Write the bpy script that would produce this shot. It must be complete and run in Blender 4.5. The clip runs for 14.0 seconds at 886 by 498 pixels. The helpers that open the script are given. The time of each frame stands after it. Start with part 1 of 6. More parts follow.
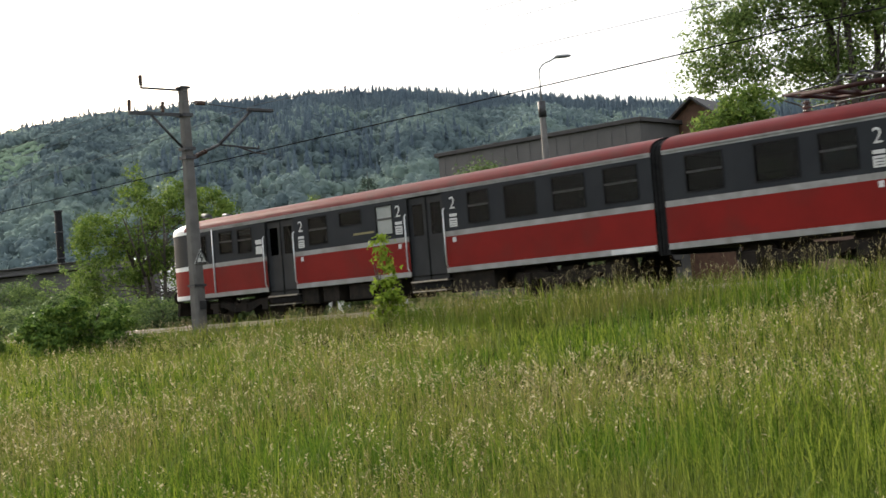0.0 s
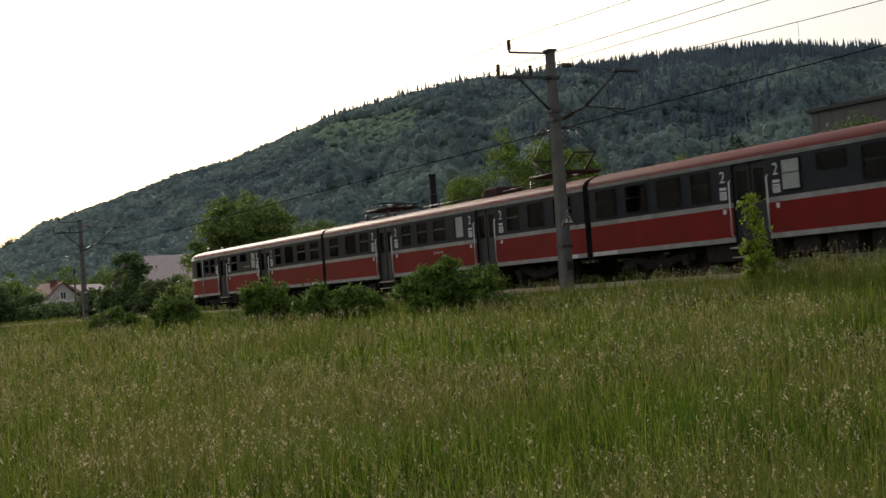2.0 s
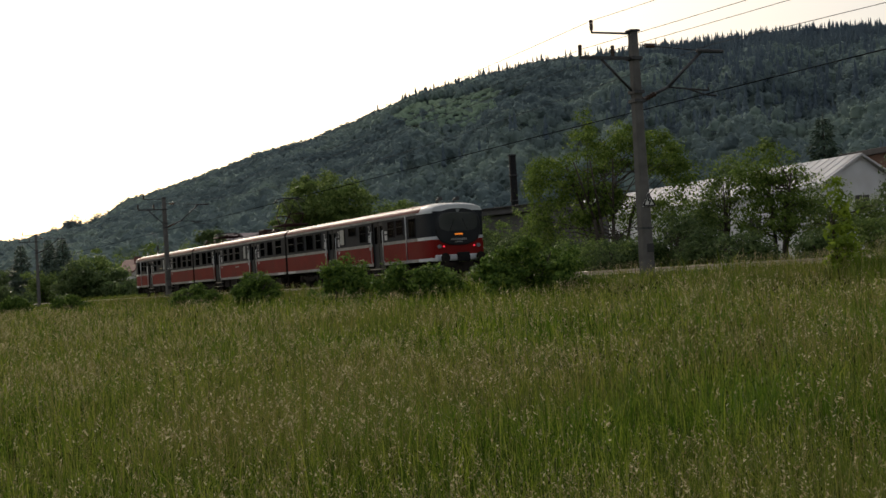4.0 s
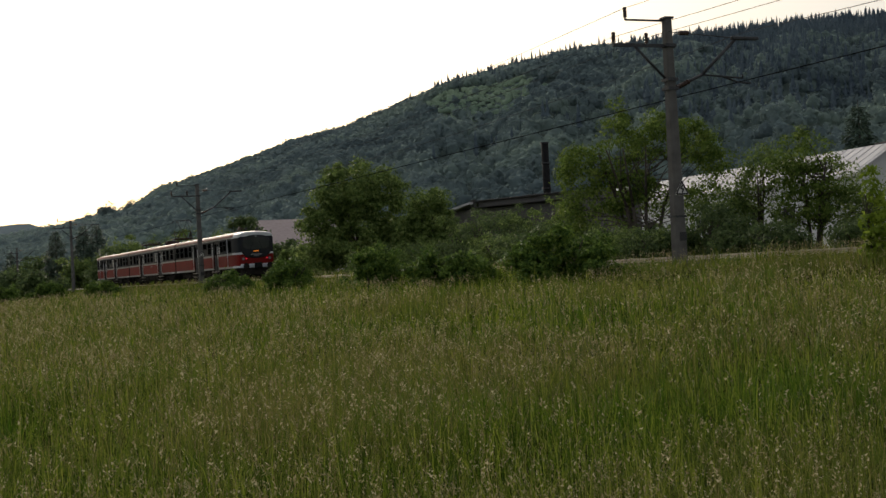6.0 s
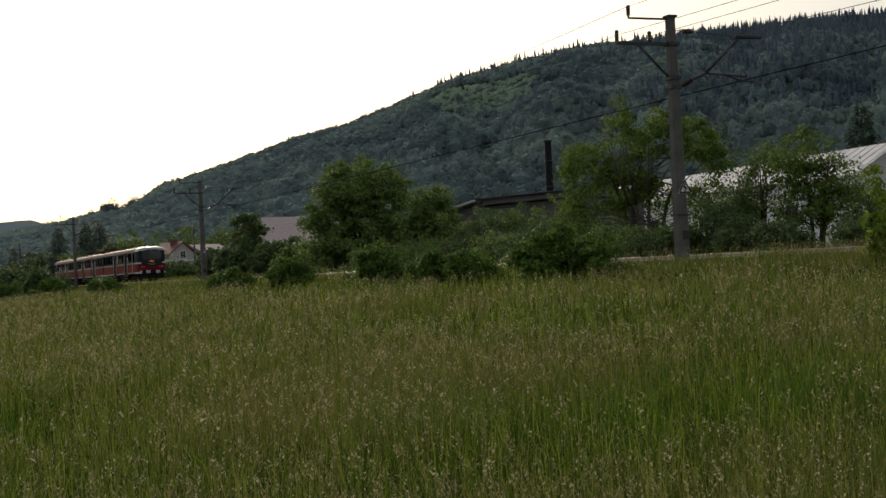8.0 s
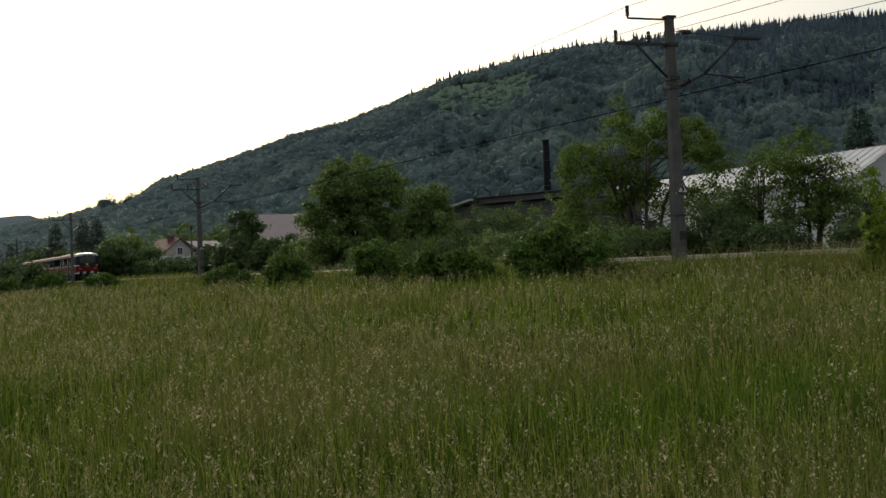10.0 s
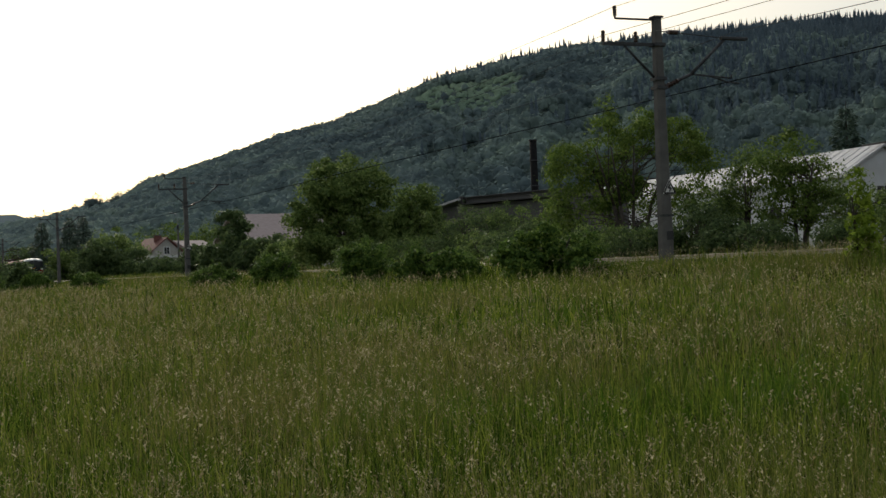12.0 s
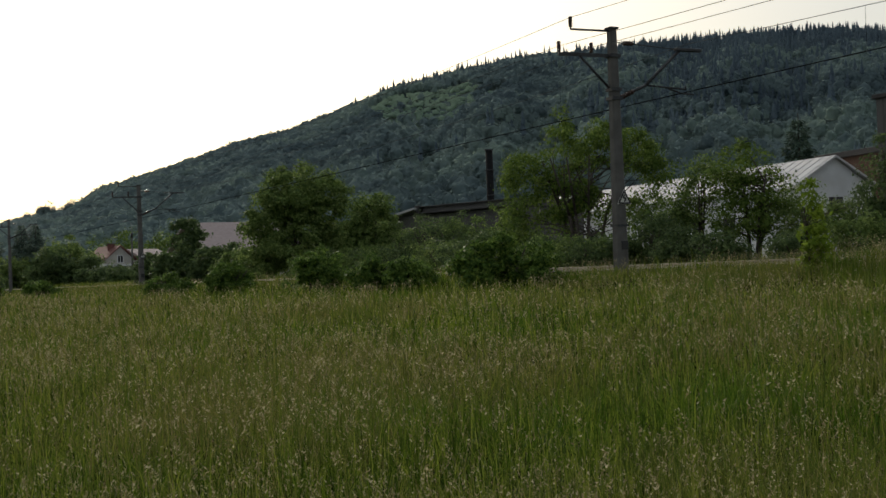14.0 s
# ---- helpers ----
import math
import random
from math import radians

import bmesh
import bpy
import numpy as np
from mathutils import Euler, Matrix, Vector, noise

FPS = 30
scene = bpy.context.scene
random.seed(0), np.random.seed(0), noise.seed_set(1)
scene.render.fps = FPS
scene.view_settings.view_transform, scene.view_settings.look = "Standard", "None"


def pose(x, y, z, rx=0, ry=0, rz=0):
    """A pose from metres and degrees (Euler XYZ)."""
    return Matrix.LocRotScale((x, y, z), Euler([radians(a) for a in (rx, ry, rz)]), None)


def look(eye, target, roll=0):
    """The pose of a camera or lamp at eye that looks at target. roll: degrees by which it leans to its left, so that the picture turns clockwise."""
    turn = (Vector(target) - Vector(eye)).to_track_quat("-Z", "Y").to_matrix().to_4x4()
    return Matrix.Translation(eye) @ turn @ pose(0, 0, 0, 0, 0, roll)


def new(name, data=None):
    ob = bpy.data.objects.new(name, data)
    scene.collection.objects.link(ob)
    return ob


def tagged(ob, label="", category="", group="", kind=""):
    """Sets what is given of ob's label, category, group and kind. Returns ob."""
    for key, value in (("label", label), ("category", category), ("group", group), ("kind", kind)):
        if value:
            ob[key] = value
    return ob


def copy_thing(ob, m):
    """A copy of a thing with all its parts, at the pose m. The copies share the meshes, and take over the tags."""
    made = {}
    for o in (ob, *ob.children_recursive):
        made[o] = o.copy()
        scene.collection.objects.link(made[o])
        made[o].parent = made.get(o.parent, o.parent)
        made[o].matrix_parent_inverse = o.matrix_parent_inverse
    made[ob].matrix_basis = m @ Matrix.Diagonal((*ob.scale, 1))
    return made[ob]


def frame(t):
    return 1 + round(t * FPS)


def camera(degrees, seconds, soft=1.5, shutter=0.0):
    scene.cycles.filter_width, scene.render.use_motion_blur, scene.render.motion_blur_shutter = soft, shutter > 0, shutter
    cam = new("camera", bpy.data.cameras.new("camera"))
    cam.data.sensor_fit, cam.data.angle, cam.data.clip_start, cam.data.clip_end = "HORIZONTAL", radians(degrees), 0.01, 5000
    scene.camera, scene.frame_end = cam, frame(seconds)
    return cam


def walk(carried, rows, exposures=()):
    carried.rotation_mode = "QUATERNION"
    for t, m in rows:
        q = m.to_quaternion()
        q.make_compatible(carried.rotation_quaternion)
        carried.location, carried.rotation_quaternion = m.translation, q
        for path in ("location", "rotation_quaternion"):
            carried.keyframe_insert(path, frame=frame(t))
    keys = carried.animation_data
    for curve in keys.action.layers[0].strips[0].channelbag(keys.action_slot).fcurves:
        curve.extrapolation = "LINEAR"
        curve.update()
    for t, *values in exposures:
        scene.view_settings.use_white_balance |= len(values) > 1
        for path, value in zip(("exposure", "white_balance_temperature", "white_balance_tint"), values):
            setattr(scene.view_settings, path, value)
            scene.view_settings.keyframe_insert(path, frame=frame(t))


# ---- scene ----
cam = camera(36.70, 14.0, shutter=0.12)
PATH = [
    (0.0, pose(0, 0, 1.6, 92.44, 4.55, 0.00)),
    (0.5, pose(0, 0, 1.6, 92.49, 4.50, 4.15)),
    (1.0, pose(0, 0, 1.6, 92.45, 3.98, 8.87)),
    (1.5, pose(0, 0, 1.6, 92.28, 4.36, 13.67)),
    (2.0, pose(0, 0, 1.6, 91.94, 4.09, 15.66)),
    (2.5, pose(0, 0, 1.6, 91.70, 4.02, 16.89)),
    (3.0, pose(0, 0, 1.6, 91.55, 3.93, 17.37)),
    (3.5, pose(0, 0, 1.6, 91.48, 3.72, 17.81)),
    (4.0, pose(0, 0, 1.6, 91.32, 3.34, 19.04)),
    (4.2, pose(0, 0, 1.6, 91.12, 3.30, 19.60)),
    (6.5, pose(0, 0, 1.6, 90.85, 3.05, 20.43)),
    (7.0, pose(0, 0, 1.6, 90.82, 2.99, 20.45)),
    (7.5, pose(0, 0, 1.6, 90.77, 2.91, 20.48)),
    (8.0, pose(0, 0, 1.6, 90.77, 2.88, 20.51)),
    (10.5, pose(0, 0, 1.6, 90.70, 2.29, 20.29)),
    (11.0, pose(0, 0, 1.6, 90.75, 2.20, 20.21)),
    (11.5, pose(0, 0, 1.6, 90.71, 2.35, 20.03)),
    (12.0, pose(0, 0, 1.6, 90.67, 2.37, 19.84)),
    (12.5, pose(0, 0, 1.6, 90.61, 2.17, 19.81)),
    (13.0, pose(0, 0, 1.6, 90.74, 2.38, 19.63)),
    (13.5, pose(0, 0, 1.6, 90.92, 2.03, 19.17)),
    (14.0, pose(0, 0, 1.6, 90.99, 2.23, 17.94)),
]
EXPO = [(0.0, 1.32, 6600, 10), (1.0, 0.6, 6650, 10), (1.5, 0.3, 6700, 11), (2.0, 0.1, 6750, 11), (3.0, -0.1, 6750, 11), (4.0, -0.15, 6750, 11), (6.5, -0.27, 6700, 10), (8.0, -0.3, 6650, 9), (10.5, -0.3, 6450, 6), (14.0, -0.32, 6450, 6)]
walk(cam, PATH, EXPO)

# ---- light ----
world = bpy.data.worlds.new("sky")
scene.world = world
world.use_nodes = True
wn = world.node_tree.nodes
wl = world.node_tree.links
wn.clear()
sky = wn.new("ShaderNodeTexSky")
sky.sky_type = "NISHITA"
sky.sun_disc = False
sky.sun_elevation = radians(22)
sky.sun_rotation = radians(-36)
sky.air_density, sky.dust_density, sky.ozone_density = 1.0, 4.0, 1.0
bg_sky = wn.new("ShaderNodeBackground")
bg_sky.inputs["Strength"].default_value = 0.07
bg_cloud = wn.new("ShaderNodeBackground")
bg_cloud.inputs["Color"].default_value = (0.93, 0.915, 0.885, 1)
bg_cloud.inputs["Strength"].default_value = 0.41
both = wn.new("ShaderNodeAddShader")
w_out = wn.new("ShaderNodeOutputWorld")
wl.new(sky.outputs[0], bg_sky.inputs["Color"])
wl.new(bg_sky.outputs[0], both.inputs[0])
wl.new(bg_cloud.outputs[0], both.inputs[1])
wl.new(both.outputs[0], w_out.inputs[0])

sun = new("sun", bpy.data.lights.new("sun", "SUN"))
sun.data.energy = 1.65
sun.data.angle = radians(10)
sun.data.color = (1.0, 0.93, 0.82)
sun.matrix_basis = look((-54.5, 75.0, 37.5), (0, 0, 0))

# ---- materials ----
def mat(name, colour, rough=0.7, metal=0.0, colour2=None, scale=8.0, bump=0.0, bump_scale=60.0, spots=None, spot_scale=1.5, coords="Object", spec=0.5):
    """Principled material with two scales of colour noise and a fine bump."""
    m = bpy.data.materials.new(name)
    m.use_nodes = True
    n, l = m.node_tree.nodes, m.node_tree.links
    b = n["Principled BSDF"]
    b.inputs["Roughness"].default_value = rough
    b.inputs["Metallic"].default_value = metal
    b.inputs["Specular IOR Level"].default_value = spec
    c2 = colour2 or tuple(c * 0.8 for c in colour)
    tc = n.new("ShaderNodeTexCoord")
    nz = n.new("ShaderNodeTexNoise")
    nz.inputs["Scale"].default_value = scale
    nz.inputs["Detail"].default_value = 6
    l.new(tc.outputs[coords], nz.inputs["Vector"])
    mx = n.new("ShaderNodeMix")
    mx.data_type = "RGBA"
    mx.inputs[6].default_value = (*colour, 1)
    mx.inputs[7].default_value = (*c2, 1)
    rp = n.new("ShaderNodeMapRange")
    rp.inputs[1].default_value, rp.inputs[2].default_value = 0.35, 0.68
    l.new(nz.outputs[0], rp.inputs[0])
    l.new(rp.outputs[0], mx.inputs[0])
    last = mx.outputs[2]
    if spots:
        n2 = n.new("ShaderNodeTexNoise")
        n2.inputs["Scale"].default_value = spot_scale
        n2.inputs["Detail"].default_value = 8
        l.new(tc.outputs[coords], n2.inputs["Vector"])
        r2 = n.new("ShaderNodeMapRange")
        r2.inputs[1].default_value, r2.inputs[2].default_value = 0.5, 0.72
        l.new(n2.outputs[0], r2.inputs[0])
        m2 = n.new("ShaderNodeMix")
        m2.data_type = "RGBA"
        m2.inputs[7].default_value = (*spots, 1)
        l.new(r2.outputs[0], m2.inputs[0])
        l.new(last, m2.inputs[6])
        last = m2.outputs[2]
    l.new(last, b.inputs["Base Color"])
    if bump:
        n3 = n.new("ShaderNodeTexNoise")
        n3.inputs["Scale"].default_value = bump_scale
        n3.inputs["Detail"].default_value = 4
        l.new(tc.outputs[coords], n3.inputs["Vector"])
        bp = n.new("ShaderNodeBump")
        bp.inputs["Strength"].default_value = bump
        bp.inputs["Distance"].default_value = 0.02
        l.new(n3.outputs[0], bp.inputs["Height"])
        l.new(bp.outputs[0], b.inputs["Normal"])
    return m


def leaf_mat(name, dark, mid, light, patch=None, patch_scale=0.12, glow=0.35, rough=0.55, patch2=None):
    """Foliage: each leaf has its own shade, some light passes through; patch tints broad areas."""
    m = bpy.data.materials.new(name)
    m.use_nodes = True
    n, l = m.node_tree.nodes, m.node_tree.links
    b = n["Principled BSDF"]
    b.inputs["Roughness"].default_value = rough
    b.inputs["Specular IOR Level"].default_value = 0.06
    geo = n.new("ShaderNodeNewGeometry")
    cr = n.new("ShaderNodeValToRGB")
    cr.color_ramp.elements[0].color = (*dark, 1)
    cr.color_ramp.elements[1].color = (*light, 1)
    e = cr.color_ramp.elements.new(0.55)
    e.color = (*mid, 1)
    l.new(geo.outputs["Random Per Island"], cr.inputs[0])
    last = cr.outputs[0]
    if patch:
        tc = n.new("ShaderNodeTexCoord")
        nz = n.new("ShaderNodeTexNoise")
        nz.inputs["Scale"].default_value = patch_scale
        nz.inputs["Detail"].default_value = 4
        l.new(tc.outputs["Object"], nz.inputs["Vector"])
        rp = n.new("ShaderNodeMapRange")
        rp.inputs[1].default_value, rp.inputs[2].default_value = 0.42, 0.62
        rp.inputs[4].default_value = 0.5
        l.new(nz.outputs[0], rp.inputs[0])
        mx = n.new("ShaderNodeMix")
        mx.data_type = "RGBA"
        mx.inputs[7].default_value = (*patch, 1)
        l.new(rp.outputs[0], mx.inputs[0])
        l.new(last, mx.inputs[6])
        last = mx.outputs[2]
    if patch2:
        nz2 = n.new("ShaderNodeTexNoise")
        nz2.inputs["Scale"].default_value = 0.55
        nz2.inputs["Detail"].default_value = 5
        l.new(tc.outputs["Object"], nz2.inputs["Vector"])
        rp2 = n.new("ShaderNodeMapRange")
        rp2.inputs[1].default_value, rp2.inputs[2].default_value = 0.5, 0.66
        rp2.inputs[4].default_value = 0.55
        l.new(nz2.outputs[0], rp2.inputs[0])
        mx2 = n.new("ShaderNodeMix")
        mx2.data_type = "RGBA"
        mx2.inputs[7].default_value = (*patch2, 1)
        l.new(rp2.outputs[0], mx2.inputs[0])
        l.new(last, mx2.inputs[6])
        last = mx2.outputs[2]
    l.new(last, b.inputs["Base Color"])
    tr = n.new("ShaderNodeBsdfTranslucent")
    l.new(last, tr.inputs["Color"])
    ms = n.new("ShaderNodeMixShader")
    ms.inputs[0].default_value = glow
    l.new(b.outputs[0], ms.inputs[1])
    l.new(tr.outputs[0], ms.inputs[2])
    l.new(ms.outputs[0], n["Material Output"].inputs[0])
    return m


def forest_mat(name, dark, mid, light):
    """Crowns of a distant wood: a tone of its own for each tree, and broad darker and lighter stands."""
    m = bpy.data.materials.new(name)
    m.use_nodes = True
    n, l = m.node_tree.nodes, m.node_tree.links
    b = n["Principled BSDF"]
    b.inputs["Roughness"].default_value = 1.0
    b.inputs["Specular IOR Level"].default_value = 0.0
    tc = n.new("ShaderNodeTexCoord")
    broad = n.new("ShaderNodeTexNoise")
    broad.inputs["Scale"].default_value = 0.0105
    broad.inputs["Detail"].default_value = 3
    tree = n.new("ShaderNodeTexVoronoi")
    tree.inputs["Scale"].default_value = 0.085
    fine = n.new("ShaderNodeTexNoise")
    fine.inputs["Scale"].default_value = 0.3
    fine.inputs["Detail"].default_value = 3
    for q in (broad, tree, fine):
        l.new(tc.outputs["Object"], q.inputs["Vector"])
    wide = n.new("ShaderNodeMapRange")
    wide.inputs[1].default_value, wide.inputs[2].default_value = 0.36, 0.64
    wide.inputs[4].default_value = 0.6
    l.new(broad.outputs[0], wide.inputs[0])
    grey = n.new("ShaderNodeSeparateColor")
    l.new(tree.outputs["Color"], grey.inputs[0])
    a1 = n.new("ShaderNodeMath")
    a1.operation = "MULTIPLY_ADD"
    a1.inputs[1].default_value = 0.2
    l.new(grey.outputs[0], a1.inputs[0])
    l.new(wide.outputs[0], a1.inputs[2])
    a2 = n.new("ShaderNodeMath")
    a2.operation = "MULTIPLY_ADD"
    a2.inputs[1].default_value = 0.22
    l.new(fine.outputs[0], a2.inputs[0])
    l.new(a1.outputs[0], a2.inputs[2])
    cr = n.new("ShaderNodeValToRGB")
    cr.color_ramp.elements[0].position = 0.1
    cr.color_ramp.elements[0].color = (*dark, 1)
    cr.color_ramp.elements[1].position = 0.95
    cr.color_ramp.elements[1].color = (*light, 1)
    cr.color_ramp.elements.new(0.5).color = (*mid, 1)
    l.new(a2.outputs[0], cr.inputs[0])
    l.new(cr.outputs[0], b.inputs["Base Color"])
    tr = n.new("ShaderNodeBsdfTranslucent")
    l.new(cr.outputs[0], tr.inputs["Color"])
    ms = n.new("ShaderNodeMixShader")
    ms.inputs[0].default_value = 0.45
    l.new(b.outputs[0], ms.inputs[1])
    l.new(tr.outputs[0], ms.inputs[2])
    l.new(ms.outputs[0], n["Material Output"].inputs[0])
    return m


def glow_mat(name, colour, strength):
    m = bpy.data.materials.new(name)
    m.use_nodes = True
    b = m.node_tree.nodes["Principled BSDF"]
    b.inputs["Base Color"].default_value = (*[c * 0.3 for c in colour], 1)
    b.inputs["Emission Color"].default_value = (*colour, 1)
    b.inputs["Emission Strength"].default_value = strength
    return m


def glass_mat(name, tint, gloss):
    m = bpy.data.materials.new(name)
    m.use_nodes = True
    n, l = m.node_tree.nodes, m.node_tree.links
    n.remove(n["Principled BSDF"])
    t = n.new("ShaderNodeBsdfTransparent")
    t.inputs[0].default_value = (*tint, 1)
    g = n.new("ShaderNodeBsdfGlossy")
    g.inputs["Roughness"].default_value = 0.06
    ms = n.new("ShaderNodeMixShader")
    ms.inputs[0].default_value = gloss
    l.new(t.outputs[0], ms.inputs[1])
    l.new(g.outputs[0], ms.inputs[2])
    l.new(ms.outputs[0], n["Material Output"].inputs[0])
    return m


M_RED = mat("red_paint", (0.18, 0.014, 0.012), 0.6, colour2=(0.142, 0.013, 0.011), scale=1.2, spots=(0.12, 0.018, 0.015), spot_scale=0.7, spec=0.06)
M_ROOF = mat("roof_paint", (0.118, 0.014, 0.015), 0.5, colour2=(0.09, 0.013, 0.014), scale=1.5, spots=(0.07, 0.026, 0.024), spot_scale=0.9, spec=0.07)
M_GREY = mat("grey_paint", (0.027, 0.03, 0.034), 0.6, colour2=(0.021, 0.023, 0.027), scale=1.3, spec=0.06)
M_WHITE = mat("pale_paint", (0.27, 0.27, 0.265), 0.5, colour2=(0.2, 0.2, 0.195), scale=3, spots=(0.17, 0.165, 0.155), spot_scale=1.8, spec=0.2)
M_CABWHITE = mat("cab_white_paint", (0.56, 0.58, 0.59), 0.4, colour2=(0.48, 0.5, 0.52), scale=2, spec=0.3)
M_DOOR = mat("door_paint", (0.024, 0.026, 0.029), 0.5, colour2=(0.018, 0.019, 0.021), scale=2, spec=0.12)
M_BLACK = mat("black_rubber", (0.011, 0.011, 0.012), 0.85, colour2=(0.018, 0.018, 0.018), scale=6, spec=0.08)
M_UNDER = mat("grimy_underframe", (0.016, 0.0145, 0.013), 0.9, colour2=(0.03, 0.024, 0.02), scale=4, bump=0.3, spec=0.1)
M_STEEL = mat("worn_steel", (0.35, 0.33, 0.31), 0.35, 0.9, colour2=(0.22, 0.2, 0.18), scale=8)
M_RUST = mat("rusty_iron", (0.12, 0.06, 0.04), 0.8, 0.1, colour2=(0.07, 0.035, 0.025), scale=10)
M_PANTO = mat("pantograph_paint", (0.045, 0.017, 0.015), 0.7, colour2=(0.028, 0.016, 0.015), scale=6, spec=0.2)
M_DARKMETAL = mat("dark_metal", (0.05, 0.052, 0.055), 0.55, 0.4, colour2=(0.03, 0.03, 0.032), scale=10)
M_GALV = mat("galvanised_steel", (0.30, 0.31, 0.32), 0.5, 0.6, colour2=(0.2, 0.21, 0.22), scale=12)
M_CONC = mat("weathered_concrete", (0.115, 0.11, 0.103), 0.9, colour2=(0.085, 0.081, 0.075), scale=3, bump=0.4, bump_scale=40, spots=(0.06, 0.057, 0.053), spot_scale=1.2)
M_BALLAST = mat("ballast", (0.11, 0.098, 0.085), 0.95, colour2=(0.06, 0.053, 0.046), scale=16, bump=0.9, bump_scale=24)
M_RAIL = mat("rail_steel", (0.5, 0.47, 0.43), 0.3, 0.9, colour2=(0.3, 0.26, 0.22), scale=3)
M_GLASS = glass_mat("tinted_glass", (0.36, 0.4, 0.4), 0.009)
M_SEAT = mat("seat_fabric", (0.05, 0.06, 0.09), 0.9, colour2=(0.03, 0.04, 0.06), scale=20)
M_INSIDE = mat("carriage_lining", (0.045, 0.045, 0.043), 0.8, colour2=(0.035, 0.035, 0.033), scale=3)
M_BLIND = mat("frosted_pane", (0.24, 0.26, 0.255), 0.4, colour2=(0.19, 0.21, 0.205), scale=4)
M_PAPER = mat("white_sticker", (0.55, 0.55, 0.54), 0.6, colour2=(0.46, 0.46, 0.46), scale=5, spec=0.2)
M_INK = mat("black_ink", (0.02, 0.02, 0.02), 0.6)
M_YELLOW = mat("yellow_sticker", (0.16, 0.14, 0.05), 0.5)
M_TAIL = glow_mat("tail_light", (1.0, 0.03, 0.06), 0.9)
M_DISPLAY = glow_mat("display_segments", (1.0, 0.3, 0.03), 0.8)
# Grey base colour stands in for the sky mirrored in the windscreen.
M_WINDSCREEN = mat("windscreen_sky_grey", (0.05, 0.053, 0.056), 0.12, colour2=(0.036, 0.039, 0.041), scale=1.1, spec=0.55)
M_LAMPGLASS = mat("lamp_lens", (0.2, 0.21, 0.22), 0.15, spec=0.4)
M_PORCELAIN = mat("brown_insulator", (0.06, 0.035, 0.028), 0.25)
M_WIRE = mat("cable", (0.022, 0.022, 0.023), 0.95, spec=0.0)
M_WIREPALE = mat("weathered_aluminium_cable", (0.13, 0.135, 0.135), 0.9, spec=0.05)
M_SIGNW = mat("warning_sign_white", (0.62, 0.62, 0.58), 0.5)
M_BARK = mat("bark", (0.075, 0.06, 0.048), 0.95, colour2=(0.04, 0.033, 0.027), scale=10, bump=0.8, bump_scale=30)
M_LEAF_W = leaf_mat("willow_leaves", (0.0609, 0.103, 0.0219), (0.122, 0.189, 0.039), (0.219, 0.286, 0.067), glow=0.44)
M_LEAF_A = leaf_mat("deciduous_leaves", (0.075, 0.122, 0.0375), (0.156, 0.225, 0.0625), (0.275, 0.35, 0.106), glow=0.42)
M_LEAF_D = leaf_mat("dark_leaves", (0.0476, 0.0785, 0.0333), (0.0901, 0.136, 0.05), (0.155, 0.208, 0.0762), glow=0.4)
M_LEAF_B = leaf_mat("bush_leaves", (0.0349, 0.073, 0.0174), (0.0952, 0.165, 0.0317), (0.206, 0.293, 0.0571), glow=0.36)
M_LEAF_Y = leaf_mat("young_leaves", (0.104, 0.163, 0.0182), (0.176, 0.254, 0.0286), (0.26, 0.345, 0.0494), glow=0.45)
M_NEEDLE = leaf_mat("spruce_needles", (0.055, 0.0875, 0.07), (0.0825, 0.125, 0.0925), (0.125, 0.177, 0.122), glow=0.2)
# Hill woods: distance haze goes into these raised, bluish base colours.
M_FOREST = forest_mat("hazed_forest_crowns", (0.116, 0.16, 0.178), (0.184, 0.245, 0.248), (0.258, 0.335, 0.288))
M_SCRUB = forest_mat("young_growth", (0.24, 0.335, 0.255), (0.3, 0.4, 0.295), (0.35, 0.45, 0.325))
M_FORESTN = forest_mat("hazed_forest_needles", (0.085, 0.118, 0.15), (0.12, 0.162, 0.194), (0.158, 0.206, 0.23))
M_GRASS = leaf_mat("grass_blades", (0.016, 0.042, 0.004), (0.078, 0.138, 0.011), (0.305, 0.355, 0.05), patch=(0.185, 0.172, 0.052), patch_scale=0.2, patch2=(0.06, 0.15, 0.01), glow=0.36, rough=0.5)
M_SEED = leaf_mat("grass_seed_heads", (0.2, 0.165, 0.085), (0.36, 0.31, 0.17), (0.58, 0.52, 0.34), glow=0.36, rough=0.8)
M_DRY = leaf_mat("dry_stalks", (0.12, 0.12, 0.03), (0.22, 0.2, 0.06), (0.34, 0.3, 0.12), glow=0.3, rough=0.8)
M_SOIL = mat("meadow_ground", (0.018, 0.028, 0.007), 1.0, colour2=(0.03, 0.034, 0.011), scale=0.35, bump=1.0, bump_scale=14, spots=(0.014, 0.02, 0.006), spot_scale=3.0, spec=0.0)
# Hill surface takes the hazy canopy tone, so gaps between crowns stay pale.
M_HILL = mat("hazed_forest_floor", (0.08, 0.11, 0.105), 1.0, colour2=(0.11, 0.148, 0.135), scale=0.02, bump=0.6, bump_scale=0.4, spec=0.0)
# Far ridge: the haze in front of it is mixed into this blue-grey.
M_FARHILL = mat("hazed_far_forest", (0.15, 0.185, 0.2), 1.0, colour2=(0.12, 0.152, 0.168), scale=0.015, bump=1.0, bump_scale=0.05, spec=0.0)
M_HALLROOF = mat("pale_sheet_roof", (0.56, 0.56, 0.57), 0.55, colour2=(0.48, 0.48, 0.49), scale=0.5, spots=(0.38, 0.37, 0.37), spot_scale=0.4, spec=0.3)
